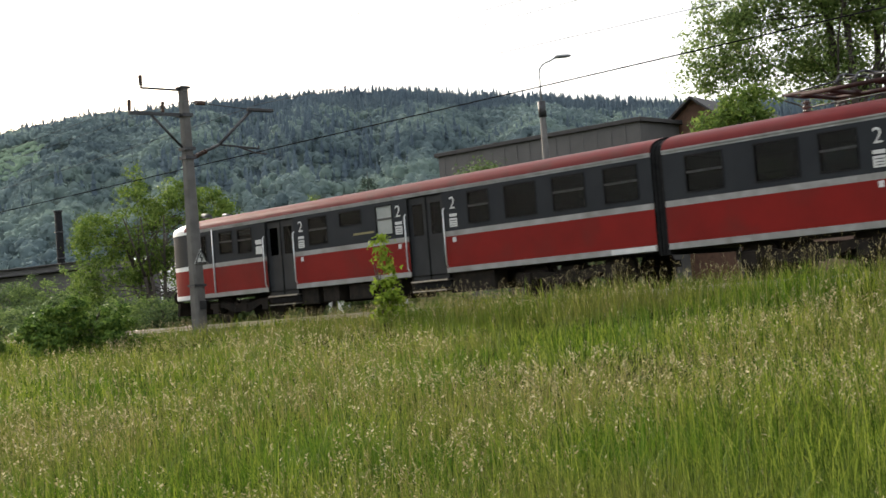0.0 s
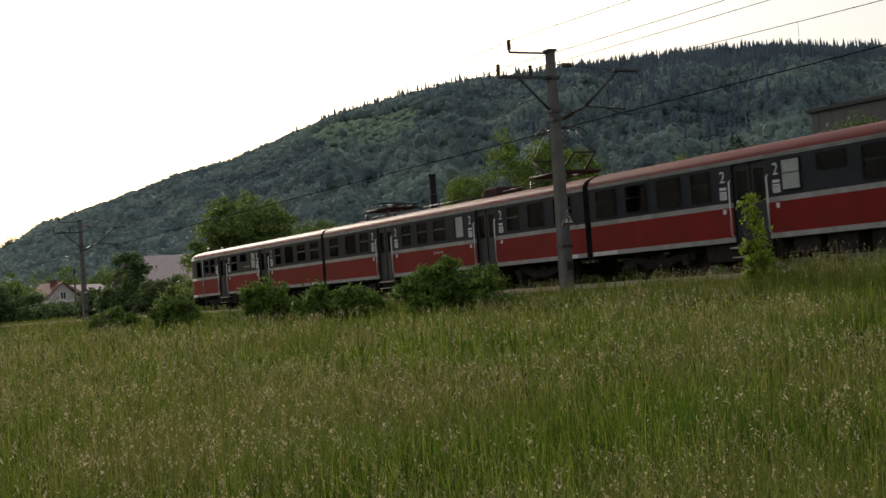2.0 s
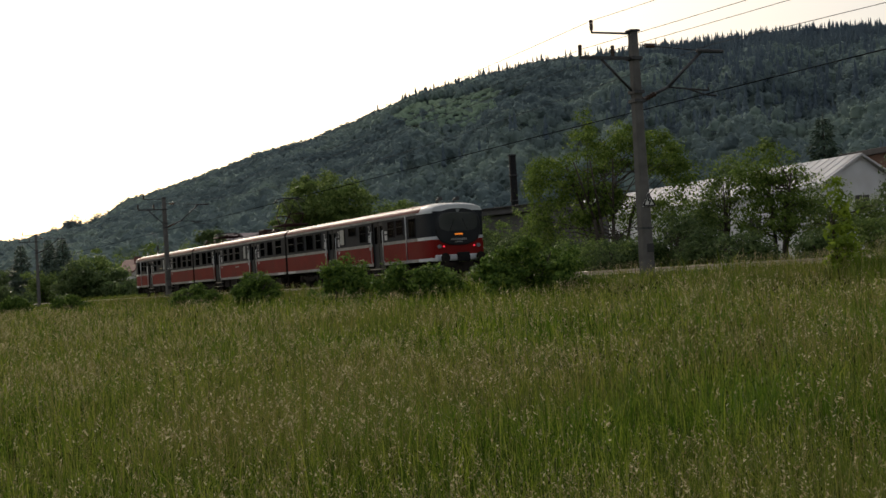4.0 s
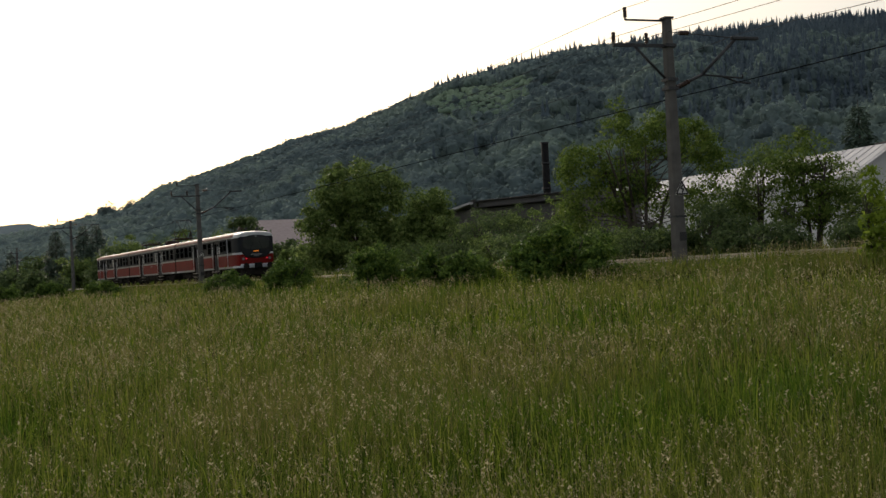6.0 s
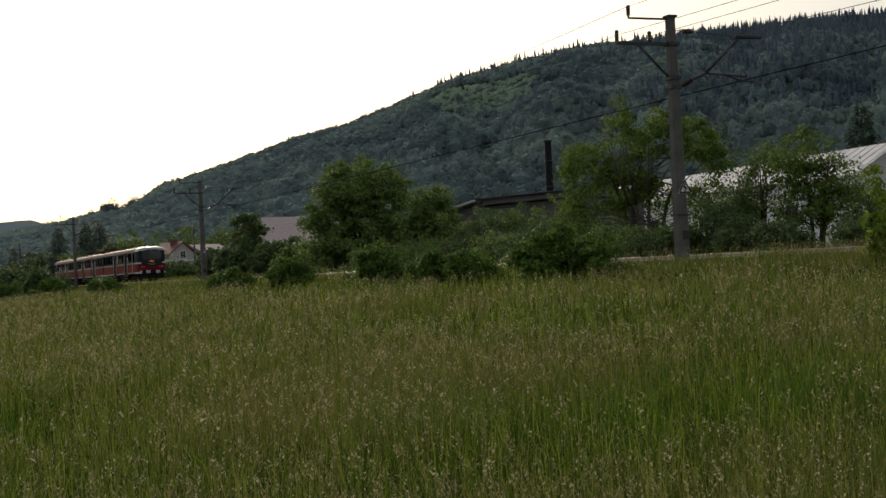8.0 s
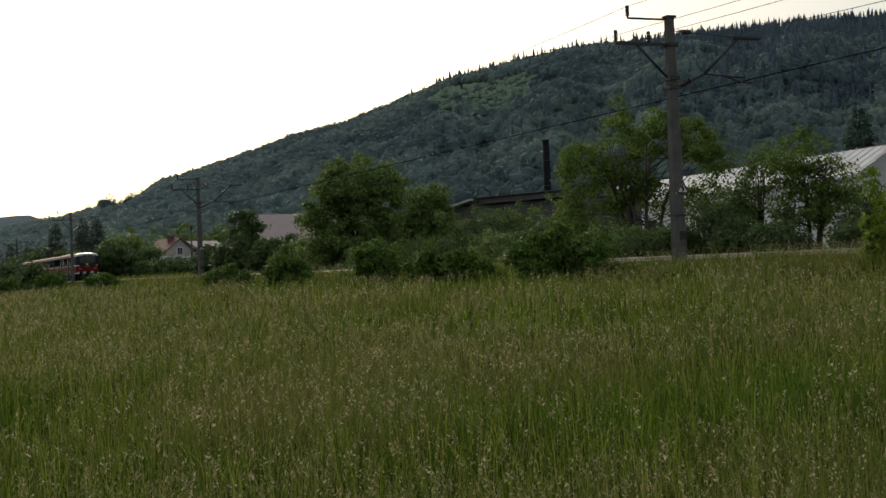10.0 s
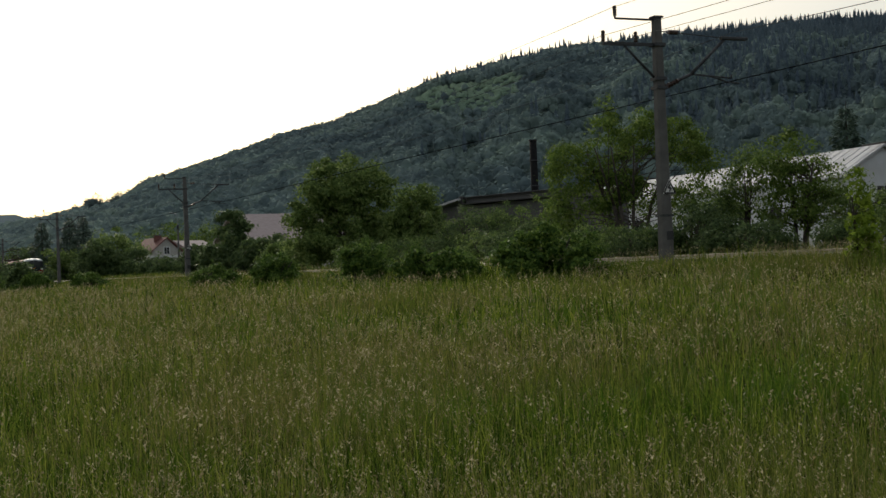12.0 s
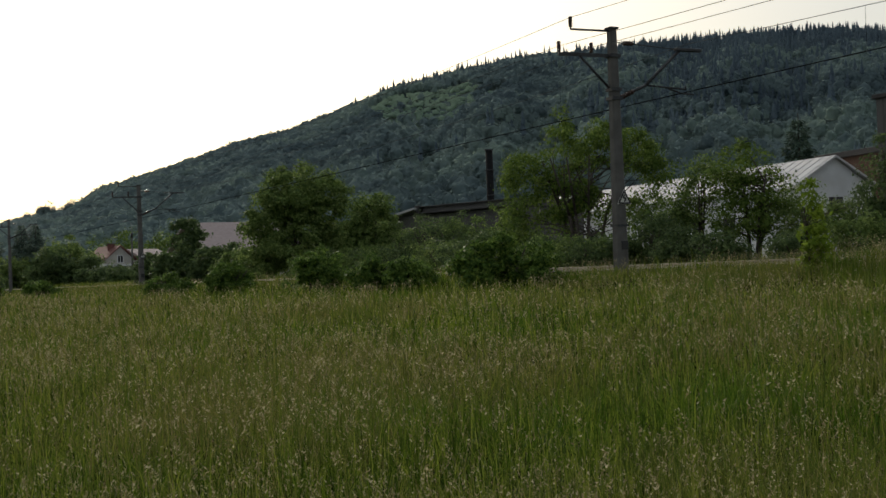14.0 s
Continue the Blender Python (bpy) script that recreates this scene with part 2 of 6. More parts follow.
M_HALLWALL = mat("white_plaster", (0.68, 0.69, 0.7), 0.85, colour2=(0.6, 0.61, 0.62), scale=0.8, spots=(0.58, 0.58, 0.57), spot_scale=0.5)
M_GREYWALL = mat("grey_sheet_wall", (0.095, 0.09, 0.088), 0.7, colour2=(0.075, 0.072, 0.07), scale=0.6)
M_DARKROOF = mat("dark_roof_felt", (0.05, 0.046, 0.045), 0.8, colour2=(0.035, 0.033, 0.033), scale=2)
M_BROWNROOF = mat("brown_tile_roof", (0.36, 0.29, 0.28), 0.7, colour2=(0.3, 0.24, 0.235), scale=3, bump=0.3, bump_scale=14)
M_REDROOF = mat("red_tile_roof", (0.16, 0.055, 0.045), 0.75, colour2=(0.115, 0.042, 0.035), scale=3)
M_BOARDS = mat("brown_boards", (0.12, 0.06, 0.035), 0.8, colour2=(0.08, 0.04, 0.025), scale=4)
M_RENDERED = mat("cream_house_wall", (0.42, 0.4, 0.36), 0.9, colour2=(0.34, 0.32, 0.29), scale=1.5)
M_PANE = mat("house_window_pane", (0.02, 0.023, 0.027), 0.1)

# ---- building helpers ----
HEAD = radians(43.92)
ALONG = Vector((-math.sin(HEAD), math.cos(HEAD), 0))
ACROSS = Vector((math.cos(HEAD), math.sin(HEAD), 0))
RAIL_Z = 1.6
AXIS = 26.18
TURN = 133.92


def at(az, d, z=0.0):
    """A point d metres from the camera's post, az degrees to the left of its first view."""
    return Vector((-d * math.sin(radians(az)), d * math.cos(radians(az)), z))


def tk(s, p, z=0.0):
    """A point s metres along the railway and p metres across from the camera."""
    v = ALONG * s + ACROSS * p
    return Vector((v.x, v.y, z))


def step(a, b, v):
    u = min(1.0, max(0.0, (v - a) / (b - a)))
    return u * u * (3 - 2 * u)


def ground_z(x, y):
    p = ACROSS.x * x + ACROSS.y * y
    z = 0.78 * step(3, 20, p) + 0.5 * step(19.5, 23.0, p)
    return z + 0.05 * noise.noise(Vector((x * 0.3, y * 0.3, 0.0))) + 1.2 * step(40, 200, p)


def part(name, bm, material, parent=None, label="", smooth=False):
    me = bpy.data.meshes.new(name)
    bm.normal_update()
    bm.to_mesh(me)
    bm.free()
    for m in (material if isinstance(material, (list, tuple)) else [material]):
        me.materials.append(m)
    if smooth:
        for f in me.polygons:
            f.use_smooth = True
    ob = new(name, me)
    if parent:
        ob.parent = parent
    if label:
        tagged(ob, label)
    return ob


def share(name, src, parent, m):
    ob = new(name, src.data)
    ob.parent = parent
    ob.matrix_basis = m
    return ob


def empty(name, m, label, category, group="", kind=""):
    ob = new(name)
    ob.matrix_basis = m
    return tagged(ob, label, category, group, kind)


def box(bm, x0, x1, y0, y1, z0, z1, mi=0, bevel=0.0):
    vs = [bm.verts.new((x, y, z)) for z in (z0, z1) for y in (y0, y1) for x in (x0, x1)]
    fs = []
    for q in ((0, 2, 3, 1), (4, 5, 7, 6), (0, 1, 5, 4), (2, 6, 7, 3), (0, 4, 6, 2), (1, 3, 7, 5)):
        f = bm.faces.new([vs[i] for i in q])
        f.material_index = mi
        fs.append(f)
    if bevel:
        es = list({e for f in fs for e in f.edges})
        bmesh.ops.bevel(bm, geom=es, offset=bevel, segments=2, affect="EDGES", profile=0.5)
    return bm


def boxes(*bs, bevel=0.0):
    bm = bmesh.new()
    for b in bs:
        box(bm, *b, bevel=bevel)
    return bm


def tube(bm, a, b, r0, r1=None, n=8, mi=0, caps=True):
    """A straight tapered tube from a to b."""
    a, b = Vector(a), Vector(b)
    r1 = r0 if r1 is None else r1
    d = (b - a)
    if d.length < 1e-6:
        return bm
    q = d.to_track_quat("Z", "Y")
    rings = []
    for c, r in ((a, r0), (b, r1)):
        rings.append([bm.verts.new(c + q @ Vector((r * math.cos(2 * math.pi * i / n), r * math.sin(2 * math.pi * i / n), 0))) for i in range(n)])
    for i in range(n):
        f = bm.faces.new((rings[0][i], rings[0][(i + 1) % n], rings[1][(i + 1) % n], rings[1][i]))
        f.material_index = mi
        f.smooth = True
    if caps:
        bm.faces.new(rings[0][::-1]).material_index = mi
        bm.faces.new(rings[1]).material_index = mi
    return bm


def path_tube(bm, pts, r, n=6, mi=0):
    for a, b in zip(pts[:-1], pts[1:]):
        tube(bm, a, b, r, r, n, mi)
    return bm


def loft(bm, sections, close=True, cap0=False, cap1=False, mi=0, smooth=True):
    rings = [[bm.verts.new(p) for p in s] for s in sections]
    n = len(rings[0])
    for a, b in zip(rings[:-1], rings[1:]):
        for i in range(n if close else n - 1):
            f = bm.faces.new((a[i], a[(i + 1) % n], b[(i + 1) % n], b[i]))
            f.material_index = mi
            f.smooth = smooth
    if cap0:
        bm.faces.new(rings[0][::-1]).material_index = mi
    if cap1:
        bm.faces.new(rings[-1]).material_index = mi
    return rings


def tri_mesh(name, verts, faces, material, parent=None):
    """One mesh from arrays that code has computed: verts (n, 3), faces (m, k)."""
    me = bpy.data.meshes.new(name)
    k = faces.shape[1]
    me.vertices.add(len(verts))
    me.vertices.foreach_set("co", np.ascontiguousarray(verts, dtype=np.float32).ravel())
    me.loops.add(faces.size)
    me.loops.foreach_set("vertex_index", np.ascontiguousarray(faces, dtype=np.int32).ravel())
    me.polygons.add(len(faces))
    me.polygons.foreach_set("loop_start", np.arange(0, faces.size, k, dtype=np.int32))
    me.polygons.foreach_set("loop_total", np.full(len(faces), k, dtype=np.int32))
    me.update(calc_edges=True)
    me.validate()
    me.materials.append(material)
    ob = new(name, me)
    if parent:
        ob.parent = parent
    return ob

# ---- ground, railway bed and hills ----
def build_ground():
    edges = sorted({*np.arange(-60, 61, 2.0), *np.arange(-300, 301, 20.0), -3000, -2200, -1500, -1000, -700, -500, -400, 400, 500, 700, 1000, 1500, 2200, 3000})
    bm = bmesh.new()
    grid = []
    for s in edges:
        row = []
        for p in edges:
            v = tk(s + 40, p + 20)
            row.append(bm.verts.new((v.x, v.y, ground_z(v.x, v.y))))
        grid.append(row)
    for i in range(len(edges) - 1):
        for j in range(len(edges) - 1):
            bm.faces.new((grid[i][j], grid[i][j + 1], grid[i + 1][j + 1], grid[i + 1][j])).smooth = True
    bmesh.ops.recalc_face_normals(bm, faces=bm.faces)
    ob = part("ground", bm, M_SOIL)
    tagged(ob, "gently rising meadow ground under tall grass", "ground", kind="structure")


def build_railway():
    bm = bmesh.new()
    prof = [(-2.6, -0.75), (-1.75, -0.27), (1.75, -0.27), (2.6, -0.75)]
    loft(bm, [[(s, y, z) for y, z in prof] for s in (-160, 0, 160, 420)], close=True, cap0=True, cap1=True, smooth=False)
    bmesh.ops.recalc_face_normals(bm, faces=bm.faces)
    o = tk(0, AXIS, RAIL_Z)
    m = Matrix.Translation(o) @ pose(0, 0, 0, 0, 0, TURN)
    bed = part("track_bed", bm, M_BALLAST)
    bed.matrix_basis = m
    tagged(bed, "stone ballast bed of a single railway track", "railway bed", kind="structure")
    for side, nm in ((0.76, "rail"), (-0.76, "rail")):
        bm = bmesh.new()
        prof = [(-0.065, -0.15), (0.065, -0.15), (0.065, -0.135), (0.012, -0.115), (0.012, -0.045), (0.036, -0.035), (0.036, -0.004), (0.03, 0), (-0.03, 0), (-0.036, -0.004), (-0.036, -0.035), (-0.012, -0.045), (-0.012, -0.115), (-0.065, -0.135)]
        loft(bm, [[(s, y + side, z) for y, z in prof] for s in (-150, 100, 400)], close=True, cap0=True, cap1=True, smooth=False)
        bmesh.ops.recalc_face_normals(bm, faces=bm.faces)
        r = part(nm, bm, M_RAIL)
        r.matrix_basis = m
        tagged(r, "long steel rail with a bright running surface", "rail", "rails of the track", kind="structure")
    first = None
    for i in range(150):
        s = -20 + i * 0.65
        if first is None:
            bm = bmesh.new()
            loft(bm, [[(-0.13, y, -0.33), (0.13, y, -0.33), (0.1, y, z), (-0.1, y, z)] for y, z in ((-1.25, -0.17), (-0.5, -0.17), (0, -0.2), (0.5, -0.17), (1.25, -0.17))], cap0=True, cap1=True, smooth=False)
            bmesh.ops.recalc_face_normals(bm, faces=bm.faces)
            first = part("sleeper", bm, M_CONC, bed)
            first.matrix_basis = pose(s, 0, 0)
        else:
            share("sleeper", first, bed, pose(s, 0, 0))


RIDGE = [(-60, 4.0), (-30, 6.2), (-15, 7.2), (-10.4, 7.6), (-5.9, 8.2), (-2.3, 8.7), (1.6, 9.2), (6, 9.25), (10, 9.05), (13.6, 8.95), (17.2, 8.45), (19.7, 7.8), (22.4, 6.85), (24.4, 6.05), (26.6, 5.6), (29.5, 4.6), (32.2, 3.85), (33.5, 3.0), (34.5, 2.8), (36, 2.5), (38, 2.15), (42, 1.4), (60, 0.6), (80, 0.6)]


def ridge_el(az):
    for (a0, e0), (a1, e1) in zip(RIDGE[:-1], RIDGE[1:]):
        if a0 <= az <= a1:
            return e0 + (e1 - e0) * (az - a0) / (a1 - a0)
    return RIDGE[0][1] if az < RIDGE[0][0] else RIDGE[-1][1]


def hill_top(az):
    return 1250 - 11.0 * max(0.0, az - 12)


def hill_z(az, r):
    """Height of the wooded hill: a concave foot, a bulging side and a rounded top."""
    top = hill_top(az)
    h = top * math.tan(radians(ridge_el(az))) + 1.6 - 5.0
    start = 330
    u = (r - start) / (top - start)
    if u <= 0:
        return -6.0 + 4.0 * max(-1.0, u)
    if u <= 1:
        f = 0.55 * u + 0.45 * (1 - (1 - u) ** 2) * u ** 0.6
        z = f * h
    else:
        z = h * (1 - 0.55 * (u - 1) ** 2 - 0.1 * (u - 1))
    # a hollow below the clearing, a swell above it, and gullies down the flank
    win = step(12.0, 16.5, az) * (1 - step(20.0, 23.5, az))
    z += win * (5 * math.exp(-((u - 0.76) / 0.08) ** 2) - 10 * math.exp(-((u - 0.55) / 0.07) ** 2))
    z += (h / 200) * 7 * math.sin(az * 1.25 + 2.2 * u) * math.exp(-((u - 0.5) / 0.28) ** 2)
    x, y = -r * math.sin(radians(az)), r * math.cos(radians(az))
    bump = 16 * noise.noise(Vector((x / 210, y / 210, 2.0))) + 6 * noise.noise(Vector((x / 70, y / 70, 5.0)))
    return z + bump * min(1.0, max(0.0, u) * 2.5) * max(0.15, 1 - max(0.0, u)) * (h / 200)


def build_hill():
    bm = bmesh.new()
    azs = np.arange(-58, 78.1, 1.0)
    rs = [300, 330] + list(range(380, 1261, 40)) + [1300, 1400, 1550]
    rows = []
    for a in azs:
        rows.append([])
        for r in rs:
            rr = 300 + (r - 300) * (hill_top(a) - 300) / 950
            v = at(a, rr)
            rows[-1].append(bm.verts.new((v.x, v.y, hill_z(a, rr))))
    for i in range(len(azs) - 1):
        for j in range(len(rs) - 1):
            bm.faces.new((rows[i][j], rows[i][j + 1], rows[i + 1][j + 1], rows[i + 1][j])).smooth = True
    bmesh.ops.recalc_face_normals(bm, faces=bm.faces)
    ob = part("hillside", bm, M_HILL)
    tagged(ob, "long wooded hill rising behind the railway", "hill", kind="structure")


def crown_form(fine):
    """A ball without its underside: a rounded crown to be dented tree by tree."""
    bm = bmesh.new()
    bmesh.ops.create_icosphere(bm, subdivisions=fine, radius=1.0)
    bmesh.ops.delete(bm, geom=[v for v in bm.verts if v.co.z < -0.45], context="VERTS")
    bm.verts.ensure_lookup_table()
    v = np.array([list(q.co) for q in bm.verts])
    f = np.array([[q.index for q in g.verts] for g in bm.faces])
    bm.free()
    return v, f


def build_forest():
    """Crowns of the hill's wood: dented rounded crowns, spruces in stands and along the crest."""
    rng = np.random.default_rng(7)
    dome = crown_form(1)
    lv, lf, nv, nf, sv, sf = [], [], [], [], [], []
    nl = nn = ns = 0
    count = 25000
    edge = 2600
    az = rng.uniform(-24, 48, count)
    top = 1250 - 11.0 * np.maximum(0, az - 12)
    u = np.concatenate([np.sqrt(rng.uniform(0, 1, count - edge)), rng.uniform(0.955, 1.01, edge)])
    r = 345 + u * (top - 345)
    for i in range(count):
        a, rr = float(az[i]), float(r[i])
        x, y = -rr * math.sin(radians(a)), rr * math.cos(radians(a))
        z = hill_z(a, rr)
        meadow = (abs(a - 18.6 - 3 * (u[i] - 0.7)) < 2.3 + 0.9 * noise.noise(Vector((x / 25, y / 25, 3.0))) and 0.61 < u[i] < 0.76)
        con = u[i] * 1.1 - 0.55 + 1.5 * noise.noise(Vector((x / 170, y / 170, 1.0))) - max(0.0, (a - 19) / 8) + (0.15 + 0.35 * u[i] if a < 13 else 0.0)
        if i >= count - edge and a < 20:
            con = max(con, 0.7)
        k = rng.uniform(0.65, 1.25)
        if meadow or (abs(a - 18.6) < 3.0 and 0.56 < u[i] <= 0.61 and rng.random() < 0.6):
            if rng.random() < 0.97:
                k *= 0.55
                cv, cf = dome
                q = cv * rng.uniform(0.8, 1.2, (len(cv), 1)) * np.array([4.2 * k, 4.2 * k, 3.2 * k]) + np.array([x, y, z + 1.2])
                sv.append(q)
                sf.append(cf + ns)
                ns += len(q)
                continue
        if rng.random() < con:
            h, w = 10.5 * k * rng.uniform(0.65, 1.25), 2.3 * k
            for lev in range(4):
                z0 = z + h * (0.1 + 0.22 * lev)
                z1 = z0 + h * 0.36
                m = 6
                ang = rng.uniform(0, 6.28) + np.arange(m) * 2 * math.pi / m
                rj = w * (1 - 0.22 * lev) * rng.uniform(0.7, 1.2, m)
                ring = np.stack([x + rj * np.cos(ang), y + rj * np.sin(ang), np.full(m, z0) + rng.uniform(-0.6, 0.6, m)], 1)
                nv.append(np.vstack([ring, [[x, y, z1]]]))
                idx = np.arange(m)
                nf.append(np.stack([nn + idx, nn + (idx + 1) % m, np.full(m, nn + m)], 1))
                nn += m + 1
        else:
            w = 3.6 * k
            h = 8.8 * k
            near = rr < 780
            cv, cf = dome
            q = cv * rng.uniform(0.7, 0.92, (len(cv), 1)) * np.array([w, w, h * 0.5]) + np.array([x, y, z + h * 0.5])
            lv.append(q)
            lf.append(cf + nl)
            nl += len(q)
            m = 60 if near else 21
            d = rng.normal(size=(m, 3))
            d[:, 2] = np.abs(d[:, 2]) - 0.3
            d /= np.linalg.norm(d, axis=1)[:, None]
            c = np.array([x, y, z + h * 0.5]) + d * np.array([w, w, h * 0.52]) * rng.uniform(0.6, 1.06, (m, 1))
            n_ = d + 0.25 * rng.normal(size=(m, 3)) + np.array([0, 0, 0.7])
            g = (0.2 if near else 0.33) * w
            t1 = np.cross(n_, rng.normal(size=(m, 3)))
            t1 *= g * rng.uniform(0.7, 1.5, (m, 1)) / (np.linalg.norm(t1, axis=1)[:, None] + 1e-6)
            t2 = np.cross(n_, t1)
            t2 *= g / (np.linalg.norm(t2, axis=1)[:, None] + 1e-6)
            lv.append(np.stack([c + t1, c - 0.5 * t1 + 0.9 * t2, c - 0.5 * t1 - 0.9 * t2], 1).reshape(-1, 3))
            lf.append(nl + np.arange(m * 3).reshape(-1, 3))
            nl += m * 3
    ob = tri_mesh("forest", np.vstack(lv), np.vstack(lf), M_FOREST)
    tagged(ob, "dense mixed deciduous wood covering the hill, haze tinted into its colour", "forest", kind="stuff")
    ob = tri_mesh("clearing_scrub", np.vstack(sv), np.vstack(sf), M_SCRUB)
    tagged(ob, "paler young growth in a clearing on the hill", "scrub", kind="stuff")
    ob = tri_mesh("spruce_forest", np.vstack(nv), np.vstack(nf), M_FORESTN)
    tagged(ob, "dark spruces standing in the wood and along the crest, haze tinted into their colour", "forest", kind="stuff")


def build_far_hill():
    bm = bmesh.new()
    rows = []
    azs = np.arange(20, 76, 0.5)
    for a in azs:
        el = 2.62 + 0.1 * math.sin(a * 0.35) + 0.1 * math.sin(a * 1.7) - 0.02 * max(0, a - 45)
        rows.append([])
        for r, f in ((1700, 0.0), (2000, 0.55), (2300, 0.9), (2500, 1.0), (2800, 0.8)):
            v = at(float(a), r)
            rows[-1].append(bm.verts.new((v.x, v.y, 2500 * math.tan(radians(el)) * f + 6 * noise.noise(Vector((v.x / 40, v.y / 40, 0))) * f)))
    for i in range(len(azs) - 1):
        for j in range(4):
            bm.faces.new((rows[i][j], rows[i][j + 1], rows[i + 1][j + 1], rows[i + 1][j])).smooth = True
    bmesh.ops.recalc_face_normals(bm, faces=bm.faces)
    tagged(part("distant_hill", bm, M_FARHILL), "wooded ridge far beyond the valley, haze painted into its colour", "hill", kind="structure")


build_ground()
build_railway()
build_hill()
build_forest()
build_far_hill()

# ---- the train: three coupled carriages ----
HW = 1.44
Z_BOT, Z_RED, Z_MID, Z_GREY, Z_EAVE, Z_ROOF, Z_TOP = 0.86, 1.0, 1.82, 1.96, 3.02, 3.1, 3.53
WIN_Z0, WIN_Z1 = 2.08, 2.93
SPEED, START = 19.6, 18.33


def roof_section(x, w=1.0, low=0.0, n=14):
    """Half-round roof outline from eave to eave at x."""
    pts = []
    for i in range(n + 1):
        a = math.pi * i / n
        y = HW * w * math.copysign(abs(math.cos(a)) ** 0.72, math.cos(a))
        z = Z_ROOF + (Z_TOP - Z_ROOF - low) * math.sin(a) ** 0.85
        pts.append((x, y, z))
    return pts


def side_wall(bm, y, x0, x1, holes):
    """A flat side with real openings: holes are (xa, xb, za, zb)."""
    xs = sorted({x0, x1, *[h[0] for h in holes], *[h[1] for h in holes]})
    zs = sorted({Z_BOT, Z_RED, Z_MID, Z_GREY, Z_EAVE, Z_ROOF, *[h[2] for h in holes], *[h[3] for h in holes]})
    sgn = 1 if y > 0 else -1
    for xa, xb in zip(xs[:-1], xs[1:]):
        for za, zb in zip(zs[:-1], zs[1:]):
            xm, zm = (xa + xb) / 2, (za + zb) / 2
            if any(h[0] < xm < h[1] and h[2] < zm < h[3] for h in holes):
                continue
            mi = 2 if zm < Z_RED else 0 if zm < Z_MID else 2 if zm < Z_GREY else 1 if zm < Z_EAVE else 2
            q = [(xa, y, za), (xb, y, za), (xb, y, zb), (xa, y, zb)]
            if sgn > 0:
                q.reverse()
            bm.faces.new([bm.verts.new(p) for p in q]).material_index = mi
    for h in holes:
        yi = y - sgn * 0.07
        c = [(h[0], h[2]), (h[1], h[2]), (h[1], h[3]), (h[0], h[3])]
        for (xa, za), (xb, zb) in zip(c, c[1:] + c[:1]):
            bm.faces.new([bm.verts.new(p) for p in ((xa, y, za), (xb, y, zb), (xb, yi, zb), (xa, yi, za))]).material_index = 3


def text_part(name, body, size, parent, m, material):
    cu = bpy.data.curves.new(name, "FONT")
    cu.body, cu.size, cu.extrude = body, size, 0.002
    cu.align_x, cu.align_y = "CENTER", "CENTER"
    tmp = bpy.data.objects.new("lettering", cu)
    scene.collection.objects.link(tmp)
    me = bpy.data.meshes.new_from_object(tmp.evaluated_get(bpy.context.evaluated_depsgraph_get()))
    bpy.data.objects.remove(tmp)
    me.name = name
    me.materials.clear()
    me.materials.append(material)
    ob = new(name, me)
    ob.parent = parent
    ob.matrix_basis = m
    return ob


def window_parts(car, xa, xb, za, zb, sgn, half=True, blind=False, sash=0.45):
    """A carriage window: rubber seal, cross bar and panes set into the wall."""
    y = sgn * HW
    t = 0.035
    fr = boxes((xa, xb, y - 0.045, y + 0.012, za, za + t), (xa, xb, y - 0.045, y + 0.012, zb - t, zb),
               (xa, xa + t, y - 0.045, y + 0.012, za + t, zb - t), (xb - t, xb, y - 0.045, y + 0.012, za + t, zb - t))
    w = part("window", fr, M_BLACK, car)
    zm = za + (zb - za) * (1 - sash)
    if half:
        part("sash_bar", boxes((xa + t, xb - t, y - 0.03, y + 0.008, zm - 0.025, zm + 0.02), bevel=0.006), M_DARKMETAL, w, "thin dark sash bar")
    part("pane", boxes((xa + t, xb - t, y - 0.03, y - 0.022, za + t, zb - t)), M_BLIND if blind else M_GLASS, w, "frosted pane" if blind else "")


